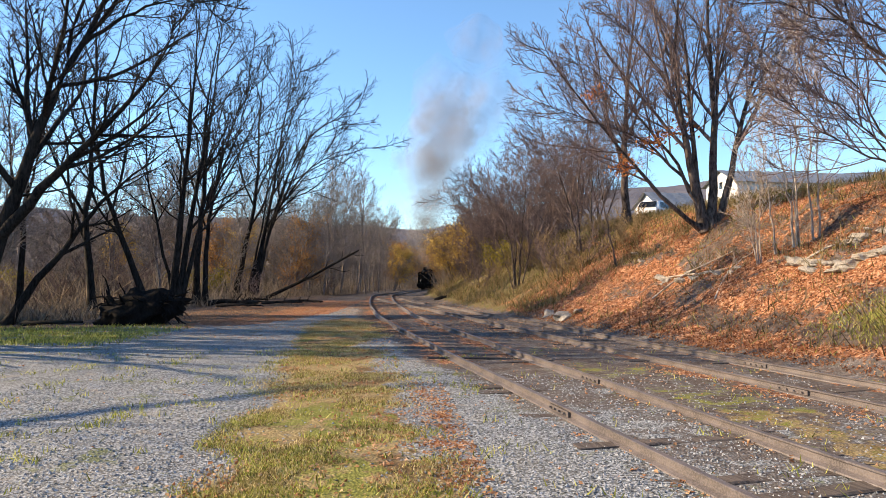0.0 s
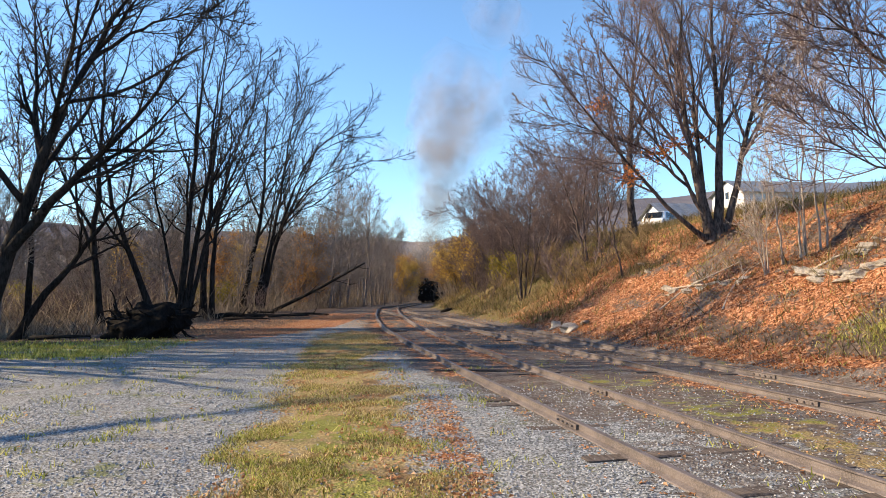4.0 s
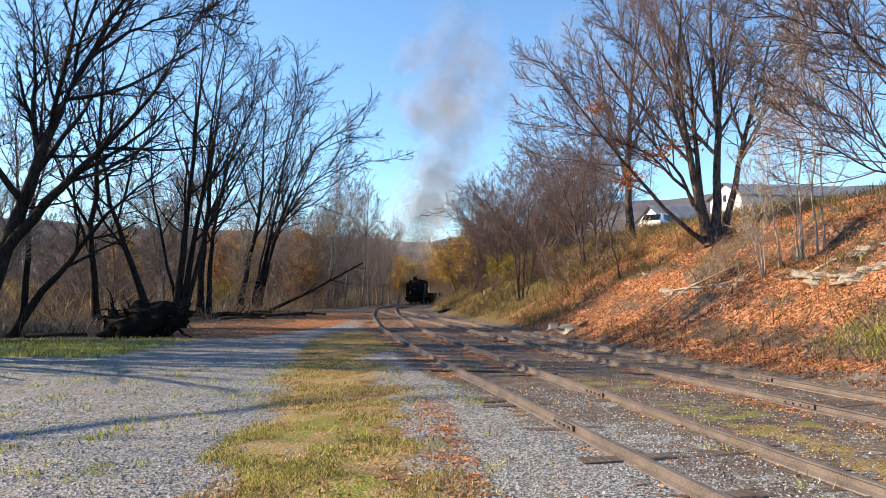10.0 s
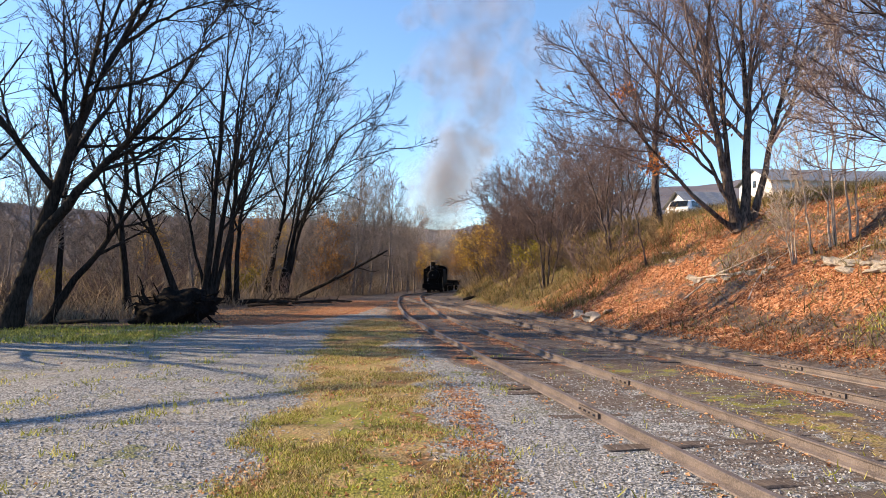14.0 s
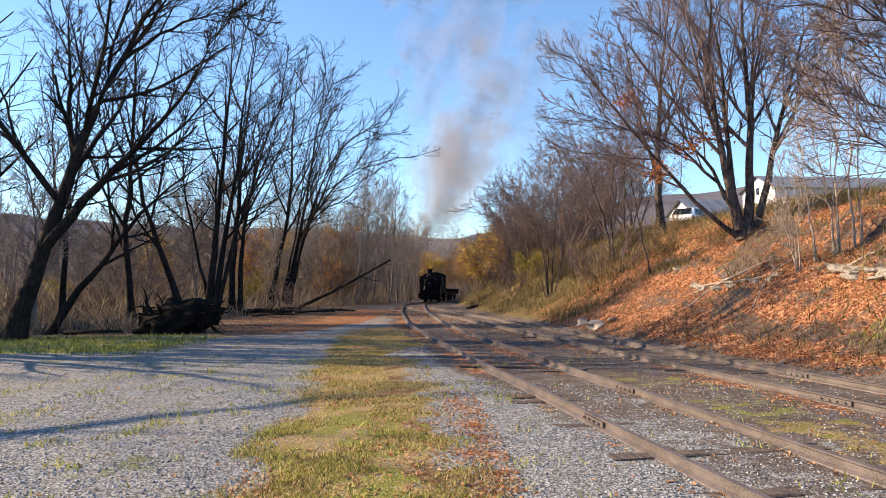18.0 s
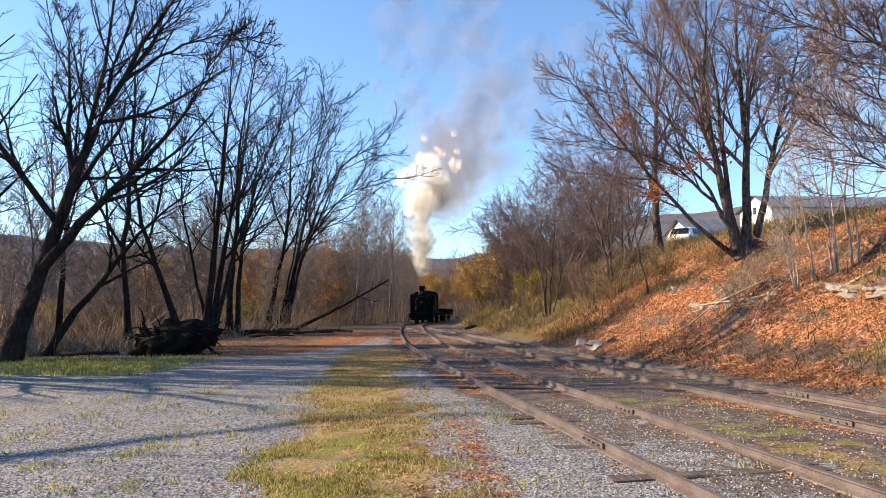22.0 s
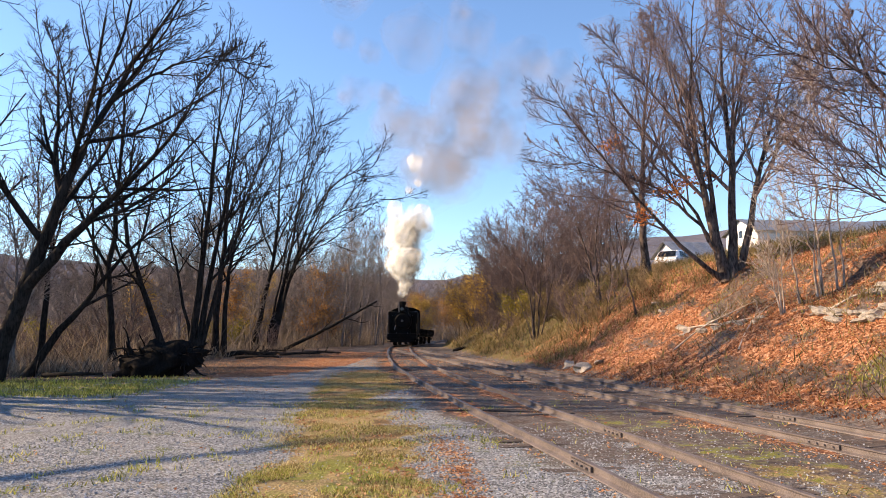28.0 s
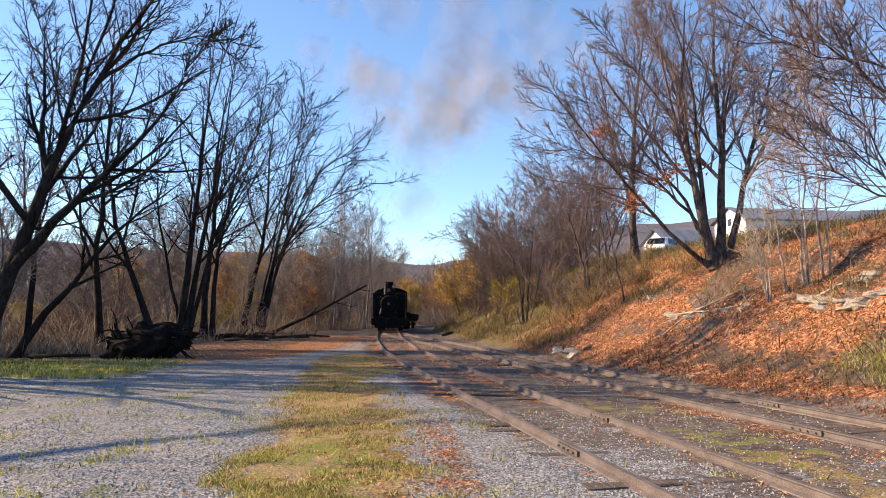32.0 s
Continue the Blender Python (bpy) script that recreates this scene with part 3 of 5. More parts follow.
def crown_mesh(branches, sides):
    """One mesh's vertices and faces for several orders of branches."""
    V, F, at = [], [], 0
    for (P, R), n in zip(branches, sides):
        v, f = tubes(P, R, n)
        V.append(v)
        F.append(f + at)
        at += len(v)
    return np.concatenate(V), np.concatenate(F)


def tree_meshes(rng, P, R, root, bark, rich, leaves=None, leaf_share=0.0, leaf_size=0.09, height=10.0, small=0.006, joints=4, fork=0.28):
    """Trunk, limbs, twigs and leaves under root, from the stems P."""
    if len(P) > 1 and root.name.split(".")[0] in ("sapling", "shrub", "tall_shrub", "yellow_shrub"):
        for k in range(len(P)):
            raw("stem", *tubes(P[k:k + 1], R[k:k + 1], 7), bark, root)
    else:
        raw("trunk", *tubes(P, R, 9), bark, root)
    if joints > 3:
        A = sprout(rng, P, R, max(5, round(11 * rich)), fork, 0.42, 38, 0.05, 11, 0.06, 0.62, small * 2.6, 0.8, 0.7)
        B = sprout(rng, *A, max(4, round(7 * rich)), 0.14, 0.46, 38, 0.035, 7, 0.075, 0.60, small * 1.6, 0.3)
        C = sprout(rng, *B, max(3, round(5 * rich)), 0.12, 0.50, 38, 0.025, 5, 0.09, 0.62, small * 0.95)
        D = sprout(rng, *C, 2, 0.2, 0.60, 36, 0.02, 3, 0.09, 0.7, small * 0.75)
        E = sprout(rng, P, R, max(5, round(8 * rich)), 0.30, 0.16, 55, 0.03, 6, 0.10, 0.30, small * 1.5)
        E2 = sprout(rng, *E, 4, 0.15, 0.55, 40, 0.02, 4, 0.1, 0.6, small)
        crown = raw("crown", *crown_mesh((A, B, C, D, E, E2), (5, 4, 3, 3, 3, 3)), BARK_RED if bark is BARK_MID else bark, root)
    else:
        A = sprout(rng, P, R, max(5, round(16 * rich)), 0.20, 0.42, 42, 0.05, 6, 0.09, 0.48, small * 2.0, 0.5, 0.7)
        B = sprout(rng, *A, max(4, round(9 * rich)), 0.12, 0.50, 40, 0.035, 4, 0.10, 0.58, small * 1.3)
        C = sprout(rng, *B, max(4, round(7 * rich)), 0.12, 0.58, 38, 0.03, 3, 0.10, 0.65, small * 0.95)
        crown = raw("crown", *crown_mesh((A, B, C), (4, 3, 3)), BARK_RED if bark is BARK_MID else bark, root)
    tagged(crown, kind="stuff")
    tips = C[0].reshape(-1, 3)
    if leaves is not None:
        pick = tips[rng.integers(0, len(tips), int(leaf_share * 5000))]
        tagged(raw("foliage", *quads_at(rng, pick, leaf_size, leaf_size * 1.6), leaves, root), kind="stuff")
    return tips


def bare_tree(name, label, x, y, z, bark, r, seed, rich, stems, group=""):
    """A tree whose stems rise from one foot; stems: depth of lean, and (sideways, up) along it."""
    rng = np.random.default_rng(seed)
    foot = land(x, y)
    root = empty(name, pose(x, y, foot), label, "shrub" if name == "shrub" else "tree", group)
    P, R = [], []
    tall = max(p[-1][1] for _, p, *_ in stems)
    for lean, pts, *own in stems:
        k = len(pts)
        line3 = [(a, lean * i / (k - 1), b + z - foot) for i, (a, b) in enumerate(pts)]
        if pts[0][1] < 0.3:
            line3[0] = (pts[0][0], 0.0, -0.15)
        c = resample(line3, 14)
        c[2:-1] += rng.normal(size=c[2:-1].shape) * 0.035 * min(1.0, tall / 8)
        P.append(c)
        start = own[0] if own else r * (1.0 if pts[0][1] < 0.5 else 0.55) * (1.0, 0.85, 0.9, 0.65, 0.45, 0.42, 0.35)[len(R)]
        R.append(start * np.linspace(1, 0.16, 14) ** 1.45)
        if pts[0][1] < 0.3:
            R[-1][0] *= 1.5
    small = 0.0092 if y < 30 and x < 0 else 0.0072 if y < 30 else 0.0132 if x < 0 else 0.011
    return root, tree_meshes(rng, np.array(P), np.array(R), root, bark, rich, height=tall, small=small * (0.6 if r < 0.1 else 1))


def build_named_trees():
    bare_tree("old_tree", "dark leaning old tree with bare forked limbs", -14.59, 21, 0.02, BARK_BACKLIT, 0.30, 1, 1.1, [
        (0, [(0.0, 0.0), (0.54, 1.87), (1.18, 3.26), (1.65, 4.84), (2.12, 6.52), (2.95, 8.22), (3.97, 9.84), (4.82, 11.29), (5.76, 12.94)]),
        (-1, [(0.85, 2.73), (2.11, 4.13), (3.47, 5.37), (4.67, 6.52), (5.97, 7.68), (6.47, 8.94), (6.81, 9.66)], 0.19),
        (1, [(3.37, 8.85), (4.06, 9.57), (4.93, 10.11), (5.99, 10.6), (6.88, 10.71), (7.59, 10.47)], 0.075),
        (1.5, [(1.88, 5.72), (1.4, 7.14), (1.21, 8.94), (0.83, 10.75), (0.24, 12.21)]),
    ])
    bare_tree("leaning_tree", "slender dark tree leaning out of the wood edge", -15.4, 24, -0.03, BARK_BACKLIT, 0.17, 2, 0.7, [
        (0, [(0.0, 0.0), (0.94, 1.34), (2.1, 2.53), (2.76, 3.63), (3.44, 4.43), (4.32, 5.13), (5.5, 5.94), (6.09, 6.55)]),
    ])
    bare_tree("bare_tree", "bare dark tree at the wood edge", -14.8, 29, 0.01, BARK_BACKLIT, 0.18, 3, 0.95, [
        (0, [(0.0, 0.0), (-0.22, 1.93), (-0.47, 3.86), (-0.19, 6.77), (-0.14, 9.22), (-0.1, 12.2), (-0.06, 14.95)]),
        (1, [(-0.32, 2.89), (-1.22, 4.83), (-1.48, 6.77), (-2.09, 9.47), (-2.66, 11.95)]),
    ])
    bare_tree("bare_tree", "tall slim bare tree deeper in the wood edge", -17.7, 28.5, 0.0, BARK_BACKLIT, 0.15, 18, 0.9, [
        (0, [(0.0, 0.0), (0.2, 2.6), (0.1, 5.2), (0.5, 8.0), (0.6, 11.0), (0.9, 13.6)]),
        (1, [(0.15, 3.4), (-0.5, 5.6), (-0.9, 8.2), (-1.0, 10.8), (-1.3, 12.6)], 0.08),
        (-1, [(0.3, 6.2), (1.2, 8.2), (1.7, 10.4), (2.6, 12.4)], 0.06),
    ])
    bare_tree("bare_tree", "many-stemmed bare tree behind an uprooted stump", -11.17, 28, 0.02, BARK_BACKLIT, 0.18, 4, 0.95, [
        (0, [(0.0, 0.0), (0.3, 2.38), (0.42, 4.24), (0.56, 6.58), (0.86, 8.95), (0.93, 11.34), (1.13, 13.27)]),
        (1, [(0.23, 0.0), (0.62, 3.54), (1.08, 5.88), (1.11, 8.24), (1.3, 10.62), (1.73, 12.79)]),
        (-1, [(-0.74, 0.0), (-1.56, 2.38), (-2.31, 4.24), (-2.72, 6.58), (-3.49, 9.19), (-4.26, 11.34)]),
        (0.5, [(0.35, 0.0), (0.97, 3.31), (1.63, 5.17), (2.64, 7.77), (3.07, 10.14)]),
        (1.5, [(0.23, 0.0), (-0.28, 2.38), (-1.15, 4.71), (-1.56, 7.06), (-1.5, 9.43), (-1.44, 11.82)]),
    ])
    bare_tree("bare_tree", "pair of straight bare trunks in fallen leaves", -13.7, 38, 0, BARK_BACKLIT, 0.2, 5, 1.0, [
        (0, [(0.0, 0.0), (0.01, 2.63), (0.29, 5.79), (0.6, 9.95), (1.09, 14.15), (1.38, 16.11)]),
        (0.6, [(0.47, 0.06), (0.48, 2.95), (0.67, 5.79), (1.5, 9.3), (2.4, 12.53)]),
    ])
    bare_tree("bare_tree", "clump of bare trees with a wide fan of limbs", -14.62, 48, 0, BARK_BACKLIT, 0.22, 6, 1.05, [
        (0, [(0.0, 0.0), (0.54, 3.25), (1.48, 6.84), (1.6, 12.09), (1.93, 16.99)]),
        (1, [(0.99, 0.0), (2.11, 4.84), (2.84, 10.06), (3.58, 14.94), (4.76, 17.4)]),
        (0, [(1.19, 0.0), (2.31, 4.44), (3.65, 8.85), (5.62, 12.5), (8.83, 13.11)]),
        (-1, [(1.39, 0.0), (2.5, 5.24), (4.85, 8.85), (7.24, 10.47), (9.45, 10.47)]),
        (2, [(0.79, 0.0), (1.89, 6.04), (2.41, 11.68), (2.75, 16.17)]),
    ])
    stems = [
        (0, [(-0.16, 0.0), (-0.47, 1.23), (-0.86, 3.76), (-1.13, 4.87), (-1.23, 6.24), (-0.99, 9.22), (-0.88, 10.51)], 0.18),
        (0.9, [(-0.06, 0.0), (-0.34, 1.45), (-0.48, 4.22), (-0.46, 6.63), (-0.61, 7.65), (-1.57, 10.72)], 0.13),
        (0.3, [(0.04, 0.0), (0.16, 1.24), (0.3, 4.59), (0.14, 6.52), (0.12, 9.34), (0.21, 10.88)], 0.19),
        (-0.8, [(0.26, 3.72), (0.3, 4.94), (0.24, 5.94), (0.77, 8.32), (1.04, 9.5)], 0.08),
        (-0.5, [(0.25, 0.0), (0.54, 1.23), (0.99, 3.49), (1.47, 5.12), (1.75, 6.57), (2.8, 9.02)], 0.15),
    ]
    limbs = [
        (-1, [(-0.2, 0.16), (-1.25, 0.63), (-2.72, 2.19), (-3.94, 3.59), (-5.19, 5.06), (-6.51, 6.61)], 0.10),
        (0.8, [(-0.35, 0.82), (-0.81, 2.07), (-1.86, 3.67), (-3.05, 5.1), (-3.65, 5.87), (-4.99, 6.8)], 0.08),
        (-0.4, [(-0.16, 0.41), (-0.67, 1.43), (-1.61, 2.65), (-2.43, 3.36), (-4.29, 3.95), (-6.24, 4.6)], 0.08),
        (1.2, [(-1.23, 6.03), (-1.49, 7.19), (-2.13, 9.6), (-2.36, 10.63)], 0.06),
        (0, [(-1.13, 4.87), (-2.33, 6.65), (-3.76, 8.35), (-4.17, 9.09)], 0.05),
        (-1.2, [(1.27, 4.36), (1.84, 5.71), (2.59, 6.83), (3.1, 7.5)], 0.05),
    ]
    maple, tips = bare_tree("maple_tree", "large many-stemmed bare tree on the bank, few rust leaves", 9.64, 24.6, 3.28, BARK_MID, 0.19, 7, 1.4, stems + limbs)
    bare_tree("bare_tree", "bare tree at the crest of the bank", 9.2, 34, 4.12, BARK_MID, 0.22, 8, 1.1, [
        (0, [(0.0, 0.0), (-0.1, 2.67), (-0.06, 5.25), (0.12, 7.85), (0.44, 10.47), (0.77, 12.82)]),
        (0.6, [(-0.11, 2.39), (-0.78, 5.25), (-1.31, 7.85), (-1.57, 10.47)]),
    ])
    bare_tree("bare_tree", "bare tree on the bank with long arching branches", 11.49, 16.0, 2.23, BARK_MID, 0.11, 9, 1.2, [
        (0, [(0.0, 0.0), (-0.12, 2.01), (-0.39, 3.78), (-0.8, 4.6), (-1.7, 5.21), (-2.37, 5.63), (-3.21, 7.08)], 0.10),
        (0.3, [(-1.7, 5.21), (-1.8, 5.74), (-1.95, 6.62), (-1.98, 7.23)], 0.04),
        (-0.4, [(-0.27, 3.37), (-0.81, 5.47), (-1.77, 5.48), (-2.49, 5.4), (-4.14, 6.1), (-5.23, 6.48)], 0.04),
        (0.5, [(0.03, 0.8), (-0.87, 2.65), (-1.33, 3.49), (-1.8, 4.56), (-2.84, 6.46)], 0.045),
        (-0.3, [(0.04, 1.07), (-0.62, 2.0), (-1.87, 2.41), (-2.68, 2.88), (-3.9, 3.83), (-4.17, 4.35)], 0.04),
        (0.8, [(0.03, 0.8), (-0.63, 2.3), (-1.79, 3.53), (-2.54, 4.05), (-4.07, 5.48)], 0.04),
        (0, [(-0.12, 2.01), (-0.48, 5.15), (-0.85, 6.12), (-1.24, 6.68)], 0.04),
    ])
    bare_tree("sapling", "clump of thin grey saplings on the bank", 8.83, 19, 2.13, BARK_PALE, 0.03, 10, 1.0, [
        (0, [(0.0, 0.0), (-0.13, 1.01), (-0.27, 1.96), (-0.56, 3.08)]),
        (0.3, [(0.05, 0.0), (0.03, 1.01), (0.14, 2.28), (0.19, 3.08)]),
        (-0.2, [(-0.03, 0.0), (-0.34, 1.01), (-0.67, 1.8)]),
    ])
    bare_tree("sapling", "clump of tall pale saplings in fallen leaves", 9.78, 19, 2.35, BARK_PALE, 0.04, 11, 1.0, [
        (0, [(0.0, 0.0), (-0.04, 1.42), (-0.39, 3.02), (-0.59, 4.3)]),
        (0.4, [(0.16, 0.03), (0.13, 1.9), (0.23, 4.3), (0.35, 6.58), (0.31, 7.89)]),
        (0, [(0.58, 0.08), (0.45, 1.9), (0.44, 4.3), (0.5, 6.25), (0.46, 7.56)]),
        (-0.3, [(0.11, 0.03), (-0.05, 2.22), (-0.21, 3.66), (-0.33, 5.11)]),
        (0.2, [(0.75, 0.1), (0.72, 1.8), (0.82, 4.0), (0.80, 6.4)], 0.034),
        (-0.5, [(-0.5, 0.0), (-0.75, 1.6), (-1.05, 3.2), (-1.2, 4.6)], 0.03),
    ])
    bare_tree("shrub", "bushy bare shrub with many thin stems", 3.71, 35, 1.89, BARK_MID, 0.06, 12, 1.25, [
        (0, [(0.0, 0.0), (-0.19, 1.54), (-0.91, 3.28), (-2.07, 4.75)]),
        (0.5, [(0.03, 0.0), (0.01, 2.12), (-0.33, 3.87), (-0.75, 5.93)]),
        (0, [(0.17, 0.0), (0.39, 2.12), (0.55, 4.46), (0.71, 6.51)]),
        (-0.3, [(0.29, 0.0), (0.97, 2.12), (1.43, 4.46), (2.32, 6.22)]),
        (0.4, [(-0.06, 0.0), (-0.92, 1.83), (-2.37, 3.28), (-3.82, 3.87)]),
    ])
    bare_tree("shrub", "slanting bare shrub on the grassy bank", 6.59, 33, 2.65, BARK_MID, 0.07, 13, 1.25, [
        (0, [(0.0, 0.0), (-0.39, 2.06), (-0.92, 3.99), (-1.73, 5.66), (-2.55, 6.49)]),
        (0.3, [(0.14, 0.0), (-0.11, 2.61), (0.19, 4.82), (0.35, 6.49)]),
    ])
    bare_tree("sapling", "thin leaning sapling on the bank", 6.89, 27, 2.31, BARK_MID, 0.045, 14, 0.8, [
        (0, [(0.0, 0.0), (-0.3, 1.19), (-0.57, 2.54), (-0.78, 4.12), (-0.87, 5.49)]),
    ])
    bare_tree("sapling", "straight dark sapling near the crest", 7.88, 36, 3.78, BARK_MID, 0.06, 15, 0.8, [
        (0, [(0.0, 0.0), (-0.01, 1.8), (-0.01, 3.91), (-0.05, 5.43), (-0.15, 7.26)]),
    ])
    # Added out of view at left, bent to throw the lot's curved shadow.
    bare_tree("leaning_tree", "unseen leaning tree that casts the curved shadow on the lot", -15.5, 16.4, 0.0, BARK_BACKLIT, 0.25, 16, 0.3, [
        (-4.2, [(0.0, 0.0), (0.1, 2.4), (0.2, 4.0), (0.1, 5.1), (0.0, 5.9), (0.0, 6.5)]),
    ])
    # Likewise unseen, set far off so that its limb's shadow is soft.
    bare_tree("old_tree", "unseen tall tree that casts a soft shadow band on the lot", -30.0, 9.2, 0.0, BARK_BACKLIT, 0.3, 17, 0.35, [
        (0.6, [(0.0, 0.0), (0.2, 4.0), (0.1, 8.0), (0.1, 12.0), (0.2, 16.0)]),
        (5.8, [(0.1, 12.8), (0.0, 13.8), (0.1, 14.6), (0.2, 15.4), (0.1, 16.4)], 0.17),
    ])
    rng = np.random.default_rng(81)
    for x, z, n in ((5.55, 8.4, 150), (7.75, 6.2, 80), (7.2, 5.2, 90), (7.6, 4.85, 80), (8.9, 4.5, 110), (8.7, 6.9, 70), (9.3, 4.6, 80)):
        gap = np.hypot(tips[:, 0] - (x - 9.64), tips[:, 2] - (z - land(9.64, 24.6)))
        near = tips[np.argsort(gap)[:40]]
        spot = near[rng.integers(0, 40, n)] + rng.normal(size=(n, 3)) * (0.22, 0.22, 0.12)
        tagged(raw("foliage", *quads_at(rng, spot, 0.10), LEAF_RUST, maple, "clinging rust-orange leaves", smooth=False), kind="stuff")


def wild_tree(rng, height, bark, rich, stems=1, leaves=None, share=0.0, leaf_size=0.12, thick=0.0088):
    """A tree of the woods at the origin, as a thing to copy."""
    root = empty("woodland_tree", pose(0, 0, 0), "slim bare grey-brown tree of the woods", "tree", "trees of the woods")
    P, R = [], []
    for _ in range(stems):
        d = np.array([rng.normal(0, 0.10 + 0.08 * stems), rng.normal(0, 0.10), 1.0])
        pts = [np.array([rng.normal(0, 0.15), rng.normal(0, 0.15), -0.2])]
        for _k in range(13):
            d += np.array([rng.normal(0, 0.06), rng.normal(0, 0.06), 0.06])
            pts.append(pts[-1] + d / np.linalg.norm(d) * height / 13)
        P.append(np.array(pts))
        R.append(height * thick * np.linspace(1, 0.12, 14))
    tree_meshes(rng, np.array(P), np.array(R), root, bark, rich, leaves, share, leaf_size, height, small=0.013, joints=3)
    return root


def build_woods():
    rng = np.random.default_rng(21)
    kinds = [wild_tree(rng, h, BARK_FAR, rich, st) for h, rich, st in ((10, 1.0, 1), (8.5, 0.9, 2), (12, 1.0, 1), (7.5, 0.85, 2), (5.5, 0.8, 3))]
    gold = wild_tree(rng, 6, BARK_FAR, 0.5, 3, LEAF_YELLOW, 0.7, 0.16)
    tagged(gold, "small tree with thin yellow autumn leaves", "tree")
    ochre = wild_tree(rng, 7, BARK_FAR, 0.7, 2, LEAF_OCHRE, 0.6, 0.15)
    tagged(ochre, "slender tree with ochre autumn leaves", "tree")
    spots = []
    for _ in range(170):
        y = rng.uniform(34, 150)
        lo, hi = -0.75 * y - 6, float(np.interp(y, [34, 45, 60, 90, 120, 150], [-16, -14, -11.5, -10, -9, -2]))
        spots.append((lo + (hi - lo) * rng.random() ** 0.8, y))
    # Left wood edge, partly out of view, added also to shade the lot.
    spots += [(-18, 23), (-22, 26), (-24, 24), (-20, 29), (-28, 27), (-26, 31), (-31, 30), (-17.5, 26.5), (-19, 33), (-21, 21.5), (-25, 20), (-29, 23), (-33, 25), (-23, 29), (-27, 34), (-17, 31), (-16.5, 29), (-30, 36)]
    spots += [(rng.uniform(-15 + 0.03 * (y - 70), -7.5), y) for y in np.linspace(72, 140, 26)]
    for _ in range(30):
        y = rng.uniform(120, 175)
        spots.append((rng.uniform(-14, 20), y))
    # Added trees beyond the left of the view, to cast shade this way.
    shade = wild_tree(rng, 15, BARK_BACKLIT, 0.42, 2, thick=0.017)
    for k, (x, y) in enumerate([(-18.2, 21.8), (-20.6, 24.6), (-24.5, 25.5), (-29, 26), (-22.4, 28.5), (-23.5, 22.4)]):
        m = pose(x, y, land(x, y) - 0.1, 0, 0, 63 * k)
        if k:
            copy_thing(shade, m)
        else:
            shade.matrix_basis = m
    # the wood edge runs on along the lot, unseen; added for the long shadows
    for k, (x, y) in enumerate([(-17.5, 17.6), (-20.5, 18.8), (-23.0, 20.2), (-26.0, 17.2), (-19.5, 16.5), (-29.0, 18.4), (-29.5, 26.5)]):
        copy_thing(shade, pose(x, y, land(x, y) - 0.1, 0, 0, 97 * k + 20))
    spots += [(-16, 39), (-17.5, 42), (-12.2, 56), (-10.6, 60)]
    tall = [(-12.6, 63), (-11.2, 66), (-9.9, 63.5), (-9.0, 70), (-11.8, 73), (-8.6, 76), (-7.7, 88), (-10.6, 69), (-13.6, 68), (-10.2, 80), (-8.2, 83)]
    spots += tall
    # the woods thin out behind the leaning trees
    spots = [(x, y) for x, y in spots if x > -0.40 * y or y > 95 or rng.random() < 0.4]
    used = set()
    for k, (x, y) in enumerate(spots):
        src = kinds[int(rng.integers(5)) if (x, y) not in tall else 2 * (k % 2)]
        m = pose(x, y, land(x, y) - 0.1, 0, 0, rng.uniform(0, 360))
        if id(src) in used:
            copy_thing(src, m)
        else:
            src.matrix_basis = m
            used.add(id(src))
    golds = [(-6.9, 98), (-7.6, 106), (-6.4, 114), (-16.5, 62), (-27, 58), (-8.5, 120), (-22, 70)]
    ochres = [(-6.6, 104), (-7.6, 111), (-21, 62), (-5.2, 125), (-29, 74), (-16, 84), (-3, 132), (-12.8, 62)]
    for src, places in ((gold, golds), (ochre, ochres)):
        for k, (x, y) in enumerate(places):
            m = pose(x, y, land(x, y) - 0.1, 0, 0, 77 * k)
            if k:
                copy_thing(src, m)
            else:
                src.matrix_basis = m


def build_far_woods():
    """The wooded slope beyond, too far to tell one tree from the next."""
    rng = np.random.default_rng(91)
    spots = [(rng.uniform(-95, 70), rng.uniform(128, 230)) for _ in range(420)]
    spots += [(rng.uniform(-110, -46), rng.uniform(48, 128)) for _ in range(160)]
    spots += [(rng.uniform(-46, -13), rng.uniform(85, 128)) for _ in range(110)]
    stems, radii = [], []
    for x, y in spots:
        h = rng.uniform(7, 14)
        lean = rng.normal(0, 0.07, 2)
        z = land(x, y)
        k = np.linspace(0, 1, 6)[:, None]
        stems.append(np.array([x, y, z - 0.2]) + k * np.array([lean[0] * h, lean[1] * h, h]) + rng.normal(size=(6, 3)) * 0.12 * k)
        radii.append(np.linspace(0.11, 0.025, 6))
    P, R = np.array(stems), np.array(radii)
    A = sprout(rng, P, R, 13, 0.15, 0.38, 42, 0.06, 4, 0.14, 0.5, 0.022)
    B = sprout(rng, *A, 2, 0.2, 0.6, 42, 0.04, 3, 0.16, 0.6, 0.024)
    V, F = [], []
    at = 0
    for branches in ((P, R), A, B):
        v, f = tubes(*branches, 3)
        V.append(v)
        F.append(f + at)
        at += len(v)
    tagged(raw("far_woods", np.concatenate(V), np.concatenate(F), BARK_FAR), "bare grey-brown woods on the slope beyond", "woods", kind="stuff")


